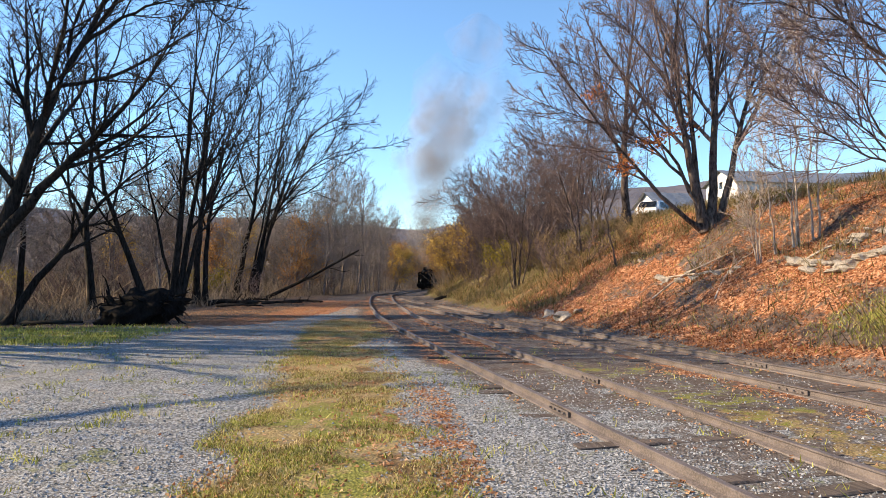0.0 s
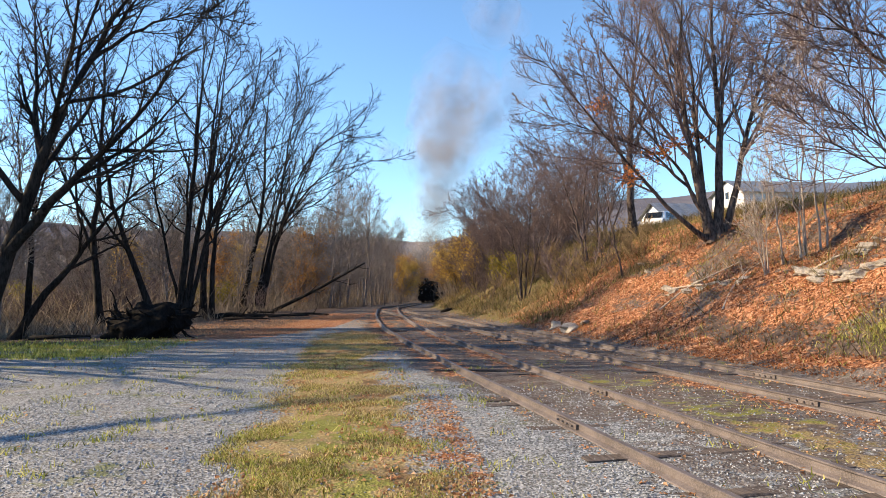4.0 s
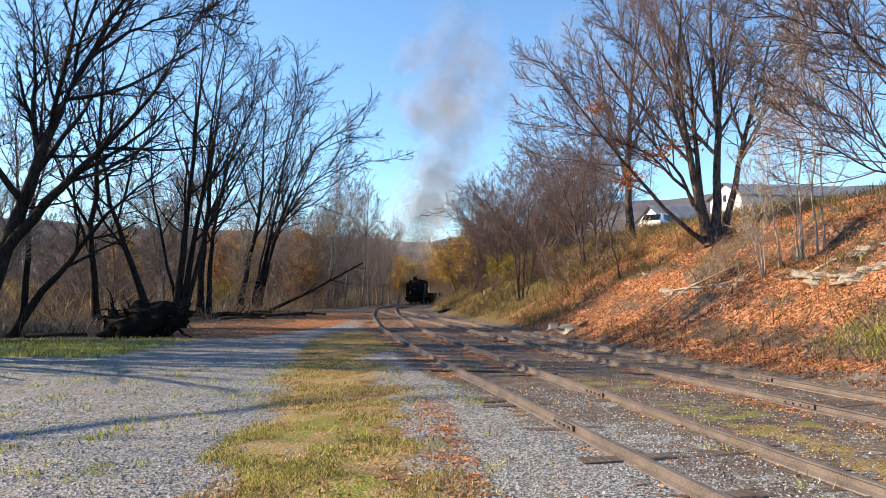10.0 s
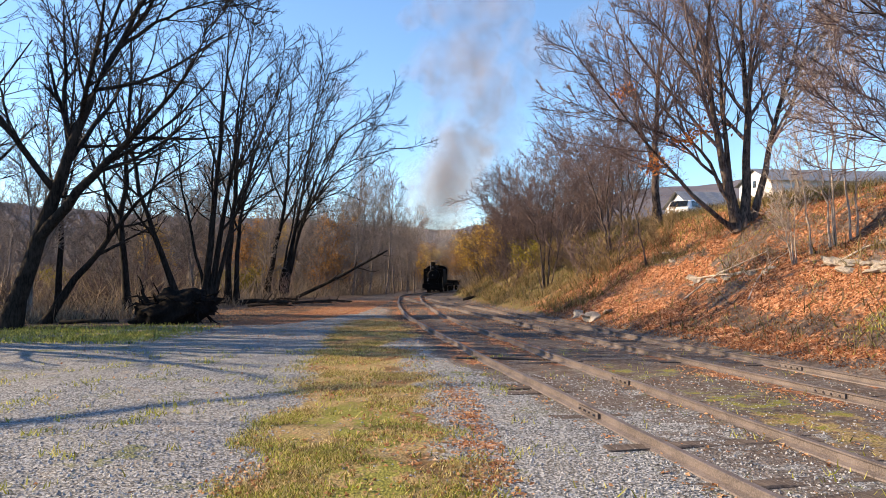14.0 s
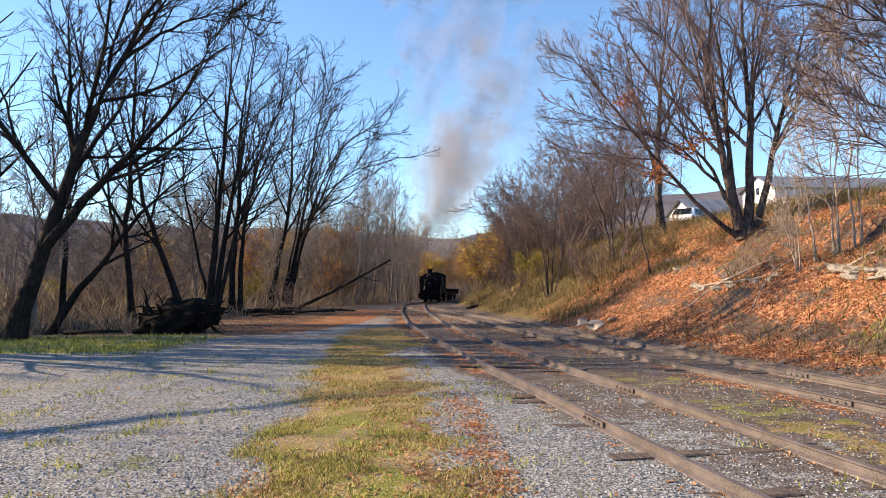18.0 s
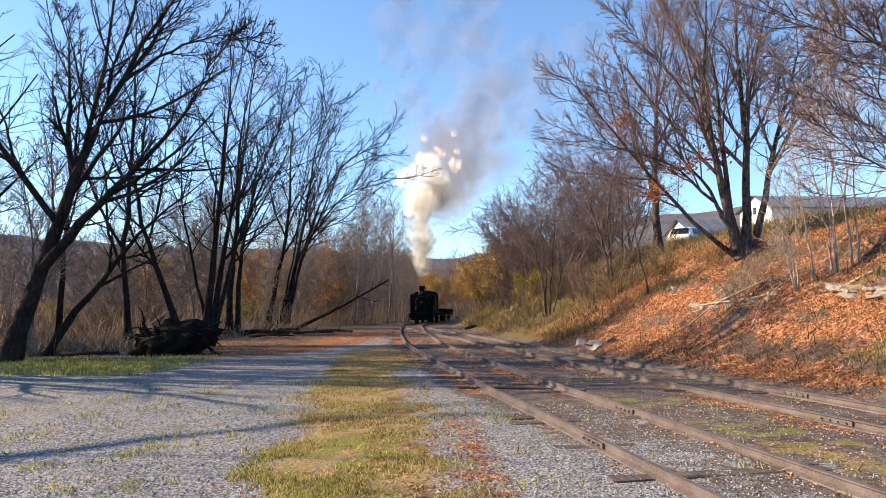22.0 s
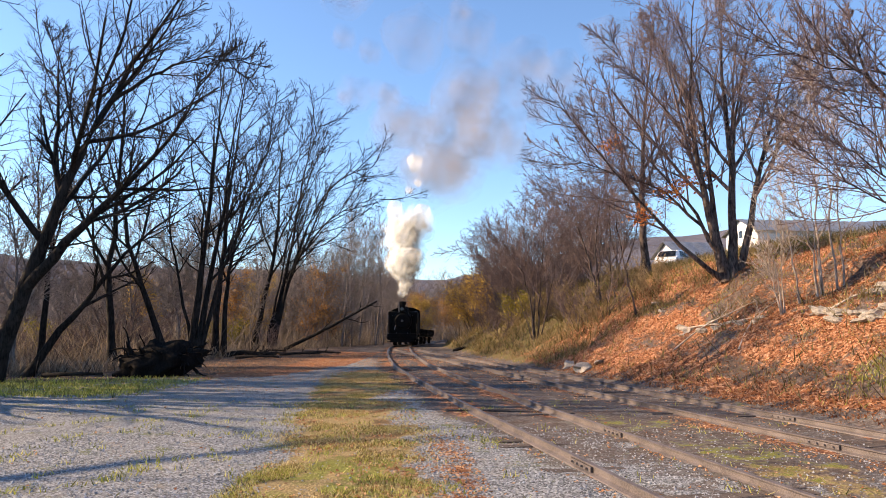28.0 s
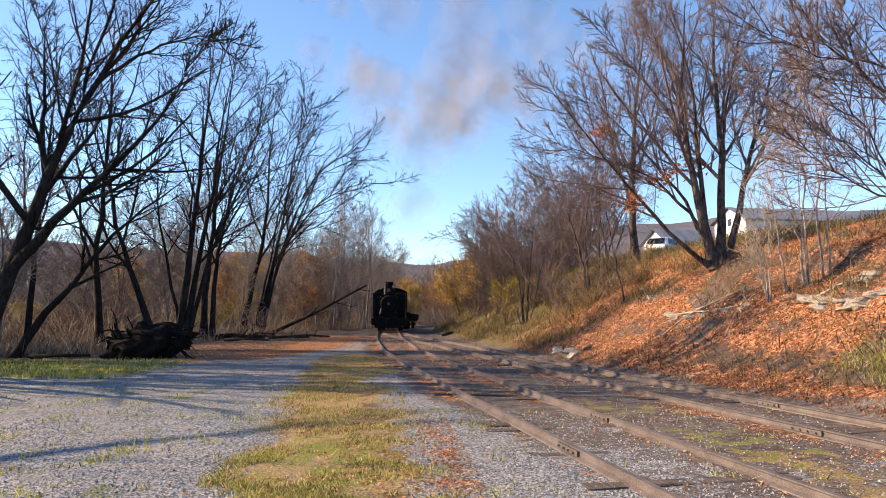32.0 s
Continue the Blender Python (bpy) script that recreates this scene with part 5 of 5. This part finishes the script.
def build_rocks():
    rng = np.random.default_rng(51)
    made = []
    for v in range(4):
        bm = bmesh.new()
        bmesh.ops.create_icosphere(bm, subdivisions=2, radius=1.0)
        off = Vector(rng.normal(0, 5, 3))
        for p in bm.verts:
            k = 1 + 0.6 * noise.noise(p.co * 1.5 + off) + 0.35 * noise.noise(p.co * 3.5 + off)
            p.co = Vector((p.co.x * k, p.co.y * k * 0.8, max(-0.5, min(0.55, p.co.z * k)) * 0.6))
        me = bpy.data.meshes.new("rock")
        bm.to_mesh(me)
        bm.free()
        me.materials.append(ROCK)
        made.append(me)
    def lay(x, y, s, long, flat, turn):
        ob = new("rock", made[int(rng.integers(4))])
        ob.matrix_basis = pose(x, y, land(x, y) + s * 0.10, rng.normal(0, 9), rng.normal(0, 9), turn) @ Matrix.Diagonal((s * long, s, s * flat, 1))
        tagged(ob, "pale weathered rock half buried in the bank", "rock", "rocks of the bank")

    # two broken ledges of pale slabs
    for a, b, n in (((7.2, 23.1), (8.4, 19.4), 16), ((9.15, 18.0), (9.5, 16.0), 16), ((9.5, 16.3), (11.6, 14.0), 40), ((10.2, 17.4), (11.4, 16.4), 9)):
        for k in range(n):
            f = (k + rng.random()) / n
            lay(a[0] + (b[0] - a[0]) * f + rng.normal(0, 0.10), a[1] + (b[1] - a[1]) * f + rng.normal(0, 0.15), rng.uniform(0.08, 0.22), rng.uniform(1.0, 1.6), rng.uniform(0.9, 1.6), math.degrees(math.atan2(b[1] - a[1], b[0] - a[0])) + rng.normal(0, 16))
    for x, y, s in ((4.35, 24.4, 0.42), (4.0, 25.6, 0.3), (4.8, 24.2, 0.22), (7.6, 25.8, 0.2), (7.8, 27.3, 0.24), (7.4, 25.2, 0.16)):
        lay(x, y, s, 1.2, 0.8, rng.uniform(0, 360))


def scatter(rng, n, area, keep):
    """Random places on the land within area, with the likelihood that keep gives."""
    out = []
    x0, x1, y0, y1 = area
    while len(out) < n:
        x, y = rng.uniform(x0, x1), y0 + (y1 - y0) * rng.random() ** 1.4
        if rng.random() < keep(x, y):
            out.append((x, y, land(x, y)))
    return np.array(out)


def build_scatter():
    rng = np.random.default_rng(61)

    def on_bank(x, y):
        s = bank(x, y)
        if s < -0.4 or s > 10:
            return 0.0
        k = (0.9 if s < 0.6 or s > 2.2 else 0.5) * (1 - 0.85 * hill(s, 1.5, 0.5, 0.7) * hill(y, 12.4, 1.0, 1.3))
        if s > 3.0 and fbm(x, y, 0.32, 19.0) < -0.08:
            k *= 0.3
        return k * (0.55 + 0.45 * fbm(x, y, 0.6, 6.0))

    p = scatter(rng, 56000, (3, 17, 8, 31), on_bank)
    p[:, 2] += 0.02
    V, F = quads_at(rng, p, 0.05, 0.0)
    tagged(raw("fallen_leaves", V, F, LEAF_FALLEN, smooth=False), "orange-brown fallen leaves on the bank", "leaves", kind="stuff")

    def on_flat(x, y):
        a, b = off_track(x, y)
        k = 0.10 if y > 18 else 0.03 if x > -2.5 else 0.006
        if abs(x - float(np.interp(y, [4, 8, 12], [0.25, 0.0, -0.4]))) < 0.28 and 5 < y < 11:
            k = 0.8
        if 0.6 < b < 1.6 and fbm(x, y, 0.7, 2.5) > 0:
            k = 0.5
        if 0.5 < a < 1.1 and fbm(x, y, 0.9, 4.5) > 0.1:
            k = max(k, 0.35)
        if -11 < x < -5.5 and 25 < y < 41:
            k = 0.6
        mid = float(np.interp(y, [3, 6, 10, 16, 22, 27], [-0.9, -1.05, -1.5, -2.4, -3.0, -3.5]))
        if abs(x - mid) < 1.2:
            k = max(k, 0.75 * max(0.0, fbm(x, y, 0.8, 14.0) + 0.3))
        return k if bank(x, y) < 0 else 0.0

    p = scatter(rng, 26000, (-12, 7.5, 3.5, 42), on_flat)
    p[:, 2] += 0.012
    V, F = quads_at(rng, p, 0.040, 0.0, True)
    tagged(raw("fallen_leaves", V, F, LEAF_SUNLIT, smooth=False), "brown fallen leaves blown along the rails and grass", "leaves", kind="stuff")

    def stones(x, y):
        a, b = off_track(x, y)
        mid = float(np.interp(y, [3, 6, 10, 16], [-0.9, -1.05, -1.5, -2.4]))
        if abs(x - mid) < 0.9:
            return 0.1
        return 0.0 if abs(a - GAUGE / 2) < 0.09 else 0.3 if b < 3.0 else 0.9

    p = scatter(rng, 22000, (-6.5, 6, 3.2, 12), stones)
    n = len(p)
    r = rng.uniform(0.007, 0.018, (n, 1, 1))
    tet = np.array([(1, 0, 0), (-1, 0, 0), (0, 1, 0), (0, -1, 0), (0, 0, 0.8), (0, 0, -0.8)], float)
    V = (p[:, None, :] + (tet[None] + rng.normal(0, 0.25, (n, 6, 3))) * r).reshape(-1, 3)
    f = np.array([(0, 2, 4), (2, 1, 4), (1, 3, 4), (3, 0, 4), (2, 0, 5), (1, 2, 5), (3, 1, 5), (0, 3, 5)])
    F = (np.arange(n)[:, None, None] * 6 + f[None]).reshape(-1, 3)
    tagged(raw("gravel_stones", V, F, STONE, smooth=False), "loose grey crushed-stone gravel", "gravel", kind="stuff")

    def blades(points, tall, thick):
        m = len(points)
        a = rng.uniform(0, 2 * math.pi, m)
        u = np.stack([np.cos(a), np.sin(a), np.zeros(m)], 1) * thick
        h = tall * rng.uniform(0.4, 1.3, (m, 1))
        bend = rng.normal(0, 0.55, (m, 3)) * h
        bend[:, 2] = h[:, 0]
        V = np.stack([points - u, points + u, points + u * 0.6 + bend * 0.6, points + bend], 1).reshape(-1, 3)
        return V, np.arange(4 * m).reshape(m, 4)

    def strip(x, y):
        return strip_at(x, y) * max(0.0, 0.3 + 1.5 * fbm(x, y, 0.9, 7.0))

    p = scatter(rng, 42000, (-5, 1.5, 3.2, 25), strip)
    tagged(raw("dry_grass", *blades(p, 0.036, 0.007), GRASS_DRY, smooth=False), "short dry yellow grass on the strip", "grass", kind="stuff")
    p = scatter(rng, 19000, (-4, 1.2, 3.2, 20), lambda x, y: strip(x, y) * (fbm(x, y, 1.1, 17.0) > (-0.12 if y < 9 else 0.0)) * (1.0 if y < 9 else 0.3))
    tagged(raw("green_grass", *blades(p, 0.036, 0.006), GRASS_GREEN, smooth=False), "tufts of short green grass", "grass", kind="stuff")
    p = scatter(rng, 7000, (-17, -8, 16.5, 23), lambda x, y: hill(x, -12.5, 3.5, 2.0) * hill(y, 19.5, 2.0, 1.5))
    tagged(raw("green_grass", *blades(p, 0.11, 0.010), GRASS_GREEN, smooth=False), "green grass at the edge of the lot", "grass", kind="stuff")
    p = scatter(rng, 4200, (-9, 6, 4, 16), lambda x, y: (fbm(x, y, 1.4, 27.0) > 0.28) * (0.9 if x < 0.8 else 0.2))
    tagged(raw("weeds", *blades(p, 0.07, 0.008), GRASS_GREEN, smooth=False), "small green weeds in the gravel", "weeds", kind="stuff")

    def bank_grass(x, y):
        s = bank(x, y)
        if s < 0.0 or s > 11:
            return 0.0
        if y > 27.5 - 0.25 * s:
            return 0.9
        if s > 6.5:
            return 0.5
        if s > 3.0 and fbm(x, y, 0.32, 19.0) < -0.08:
            return 0.45
        return 0.10 + 0.5 * (abs(y - 11.5) < 2.2 and 1.0 < s < 3.2)

    p = scatter(rng, 46000, (-1.5, 17, 9, 66), lambda x, y: bank_grass(x, y) * (0.25 + 0.75 * (fbm(x, y, 0.55, 33.0) > -0.05)))
    tagged(raw("bank_grass", *blades(p, 0.36, 0.013), GRASS_BANK, smooth=False), "long dry grass on the bank", "grass", kind="stuff")
    p = scatter(rng, 5000, (-1.5, 14, 9, 60), lambda x, y: bank_grass(x, y) * (fbm(x, y, 0.5, 37.0) > 0.05) * (1.0 if y < 29 else 0.25))
    tagged(raw("bank_grass", *blades(p, 0.13, 0.010), GRASS_GREEN, smooth=False), "green and olive grass on the bank", "grass", kind="stuff")
    p = scatter(rng, 2600, (7.2, 10.6, 10.3, 14.5), lambda x, y: hill(bank(x, y), 1.5, 0.4, 0.6) * (0.35 + 0.65 * (fbm(x, y, 0.9, 51.0) > 0)))
    tagged(raw("green_grass", *blades(p, 0.12, 0.009), GRASS_GREEN, smooth=False), "green grass low on the leafy bank", "grass", kind="stuff")
    p = scatter(rng, 40000, (-48, -8, 24, 80), lambda x, y: 0.9 if x < float(np.interp(y, [24, 34, 45, 75], [-13.5, -12.5, -11.5, -9.5])) else 0.0)
    tagged(raw("forest_undergrowth", *blades(p, 0.6, 0.022), FOREST_WEED, smooth=False), "dry brown weeds and brush on the forest floor", "undergrowth", kind="stuff")

    def thicket(x, y):
        if y > 116:
            return 0.9
        if bank(x, y) > 0.6:
            return 0.8 * (y > 52) * (bank(x, y) < 9)
        return 0.8 if x < float(np.interp(y, [30, 45, 75, 116], [-15, -13, -10, -9.5])) else 0.0

    p = scatter(rng, 30000, (-60, 24, 30, 150), thicket)
    tagged(raw("brush", *blades(p, 2.0, 0.03), FOREST_WEED, smooth=False), "tangle of dry brown brush between the trees", "brush", kind="stuff")


# ---- smoke and steam ----
def puff_mesh(name, r, shells, rough, material, seed):
    """A billow: lumpy skins within each other, so that it is dense in the middle and thin at its rim."""
    bm = bmesh.new()
    off = Vector((seed * 3.7, seed * 1.3, 0))
    for k, f in enumerate(shells):
        made = bmesh.ops.create_icosphere(bm, subdivisions=4 if rough > 0.4 else 3, radius=1.0)["verts"]
        for v in made:
            p = v.co.copy()
            lump = 1 + rough * noise.fractal(p * 1.5 + off + Vector((0, 0, 0.4 * k)), 1.0, 2.0, 4)
            v.co = p * (r * f * max(0.3, lump))
    me = bpy.data.meshes.new(name)
    bm.to_mesh(me)
    bm.free()
    me.polygons.foreach_set("use_smooth", np.full(len(me.polygons), True))
    me.materials.append(material)
    return me


def stack_at(t):
    return train_pose(run_at(t)) @ Vector((0, -2.62, 3.4))


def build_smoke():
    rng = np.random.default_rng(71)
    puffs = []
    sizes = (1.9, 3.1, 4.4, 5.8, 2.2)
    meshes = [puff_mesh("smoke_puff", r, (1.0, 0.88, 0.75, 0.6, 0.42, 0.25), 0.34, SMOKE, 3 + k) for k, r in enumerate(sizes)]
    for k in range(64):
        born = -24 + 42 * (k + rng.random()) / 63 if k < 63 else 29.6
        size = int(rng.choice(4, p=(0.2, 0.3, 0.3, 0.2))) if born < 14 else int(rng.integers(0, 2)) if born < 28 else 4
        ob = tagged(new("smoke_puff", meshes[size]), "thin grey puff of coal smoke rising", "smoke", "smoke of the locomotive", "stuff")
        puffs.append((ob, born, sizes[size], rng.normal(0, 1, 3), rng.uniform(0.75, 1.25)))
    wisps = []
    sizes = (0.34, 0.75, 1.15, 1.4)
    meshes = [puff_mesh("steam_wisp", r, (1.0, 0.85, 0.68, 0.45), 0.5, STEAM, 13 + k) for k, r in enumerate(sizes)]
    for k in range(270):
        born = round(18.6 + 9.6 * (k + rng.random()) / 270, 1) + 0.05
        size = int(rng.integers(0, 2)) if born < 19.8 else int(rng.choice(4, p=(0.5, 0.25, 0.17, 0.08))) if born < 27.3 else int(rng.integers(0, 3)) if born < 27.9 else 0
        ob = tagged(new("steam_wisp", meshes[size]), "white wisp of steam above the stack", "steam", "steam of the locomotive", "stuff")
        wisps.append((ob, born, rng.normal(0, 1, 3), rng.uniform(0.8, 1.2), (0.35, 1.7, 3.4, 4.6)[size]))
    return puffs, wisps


def motions():
    times = [k * 0.5 for k in range(65)]
    walk(LOCO[0], [(t, train_pose(run_at(t))) for t in times])
    for behind, car, _ in CARS:
        walk(car, [(t, train_pose(run_at(t) + behind, 5.0)) for t in times])
    for wheels in (LOCO[1], CARS[0][2], CARS[1][2]):
        for ob, at in wheels:
            rows = []
            for k in range(108):
                t = min(32.0, k * 0.3)
                rolled = run_at(0) - run_at(t)
                rows.append((t, pose(*at, math.degrees(rolled / at[2]) % 360)))
                if t >= 32.0:
                    break
            walk(ob, rows)
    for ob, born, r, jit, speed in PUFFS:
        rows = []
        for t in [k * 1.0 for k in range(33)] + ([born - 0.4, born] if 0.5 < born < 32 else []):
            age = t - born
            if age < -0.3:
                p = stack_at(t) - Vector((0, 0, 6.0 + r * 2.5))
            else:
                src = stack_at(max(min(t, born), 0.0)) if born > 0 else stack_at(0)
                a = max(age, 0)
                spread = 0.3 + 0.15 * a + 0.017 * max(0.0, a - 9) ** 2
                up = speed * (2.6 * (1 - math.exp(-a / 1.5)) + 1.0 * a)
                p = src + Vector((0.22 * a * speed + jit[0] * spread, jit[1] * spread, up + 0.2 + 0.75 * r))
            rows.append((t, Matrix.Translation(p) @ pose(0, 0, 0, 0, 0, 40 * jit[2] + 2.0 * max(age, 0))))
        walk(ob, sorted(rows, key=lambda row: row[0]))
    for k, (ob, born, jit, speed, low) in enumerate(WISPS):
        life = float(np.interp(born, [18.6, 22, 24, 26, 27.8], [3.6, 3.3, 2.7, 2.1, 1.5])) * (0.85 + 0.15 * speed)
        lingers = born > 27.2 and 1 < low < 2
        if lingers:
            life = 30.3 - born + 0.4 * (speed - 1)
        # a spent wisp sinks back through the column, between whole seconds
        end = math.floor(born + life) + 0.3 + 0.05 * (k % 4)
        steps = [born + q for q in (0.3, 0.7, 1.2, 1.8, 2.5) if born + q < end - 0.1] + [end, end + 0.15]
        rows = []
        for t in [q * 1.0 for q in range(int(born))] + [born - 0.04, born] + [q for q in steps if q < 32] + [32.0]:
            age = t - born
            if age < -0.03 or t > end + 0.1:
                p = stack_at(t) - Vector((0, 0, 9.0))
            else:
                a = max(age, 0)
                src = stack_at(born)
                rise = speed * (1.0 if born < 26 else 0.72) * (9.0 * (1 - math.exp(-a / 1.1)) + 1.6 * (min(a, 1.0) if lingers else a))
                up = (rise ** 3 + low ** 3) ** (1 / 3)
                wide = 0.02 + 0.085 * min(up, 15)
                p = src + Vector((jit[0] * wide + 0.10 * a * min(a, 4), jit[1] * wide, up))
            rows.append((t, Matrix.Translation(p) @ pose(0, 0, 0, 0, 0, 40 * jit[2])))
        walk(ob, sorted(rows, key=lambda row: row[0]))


CAR_AT, CAR_TURN = (16.9, 54.0), 52.0

build_ground()
build_hills()
build_barn("barn", "white barn with a long grey metal roof", 28.6, 66.0, 9.0, 5.6, 26.0, 2.9, 4.25)
build_barn("shed", "small white shed with a grey roof beyond the crest", 18.6, 58.5, 12.0, 4.0, 4.5, 1.8, 3.0)
build_car()
build_named_trees()
build_woods()
build_far_woods()
build_bank_shrubs()
build_stump()
fallen_log("leaning dead log at the wood edge", [(-12.0, 46.5, 0.1), (-9.5, 46.8, 1.3), (-5.8, 47.2, 3.4)], 0.13, BARK_BACKLIT, 8)
fallen_log("fallen dark log in the leaves", [(-12.8, 37, 0.12), (-12.0, 37.5, 0.25), (-11.0, 37.3, 0.15), (-10.2, 37.8, 0.12)], 0.15, BARK_BACKLIT, 7, 5)
fallen_log("dark log lying behind the grass", [(-14.5, 23.6, 0.06), (-13.4, 23.4, 0.1), (-12.4, 23.6, 0.08)], 0.09, BARK_BACKLIT, 5, 6)
fallen_log("bleached dead branch lying on the bank", [(6.6, 21.5, 0.08), (7.6, 21.9, 0.12), (9.0, 21.0, 0.12)], 0.03, ROOTWOOD, 6, 7)
fallen_log("bleached dead branch lying on the bank", [(7.4, 18.6, 0.06), (8.0, 19.4, 0.10), (8.9, 20.2, 0.1)], 0.025, ROOTWOOD, 5, 8)
fallen_log("bleached root on the bank", [(9.2, 17.6, 0.05), (9.8, 17.2, 0.1), (10.4, 17.0, 0.08)], 0.035, ROOTWOOD, 5, 9)
fallen_log("black rotten log at the foot of the bank", [(-0.45, 44.5, -0.02), (-0.1, 44.3, 0.08), (0.35, 44.2, 0.0)], 0.18, PITCH, 14, 10)
fallen_log("exposed pale root on the bank", [(7.3, 23.0, 0.05), (7.7, 22.0, 0.12), (8.0, 21.0, 0.05), (8.3, 19.8, 0.1)], 0.03, ROOTWOOD, 7, 11)
for k, (x, y) in enumerate(((-11.6, 35.2), (-10.2, 38.6), (-12.4, 39.5), (-9.4, 40.4), (-13.2, 42.5))):
    a = 0.5 * k - 1.0
    fallen_log("fallen branch among leaves at the wood edge", [(x, y, 0.06), (x + 1.1, y + 0.3 * a, 0.16), (x + 2.3, y + 0.2 * a, 0.10)], 0.09, BARK_BACKLIT, 8, 20 + k)
build_rocks()
build_track("rusty main line on half-buried ties in gravel", MAIN, -15, 150, [9.8, 21.5, 33.5])
build_track("rusty siding at the foot of the bank", SIDING, -12, 47, [11.5, 23.0])
build_scatter()
LOCO = build_locomotive()
CARS = [(behind, *build_flat_car(behind)) for behind in (9.2, 19.4)]
PUFFS, WISPS = build_smoke()
motions()
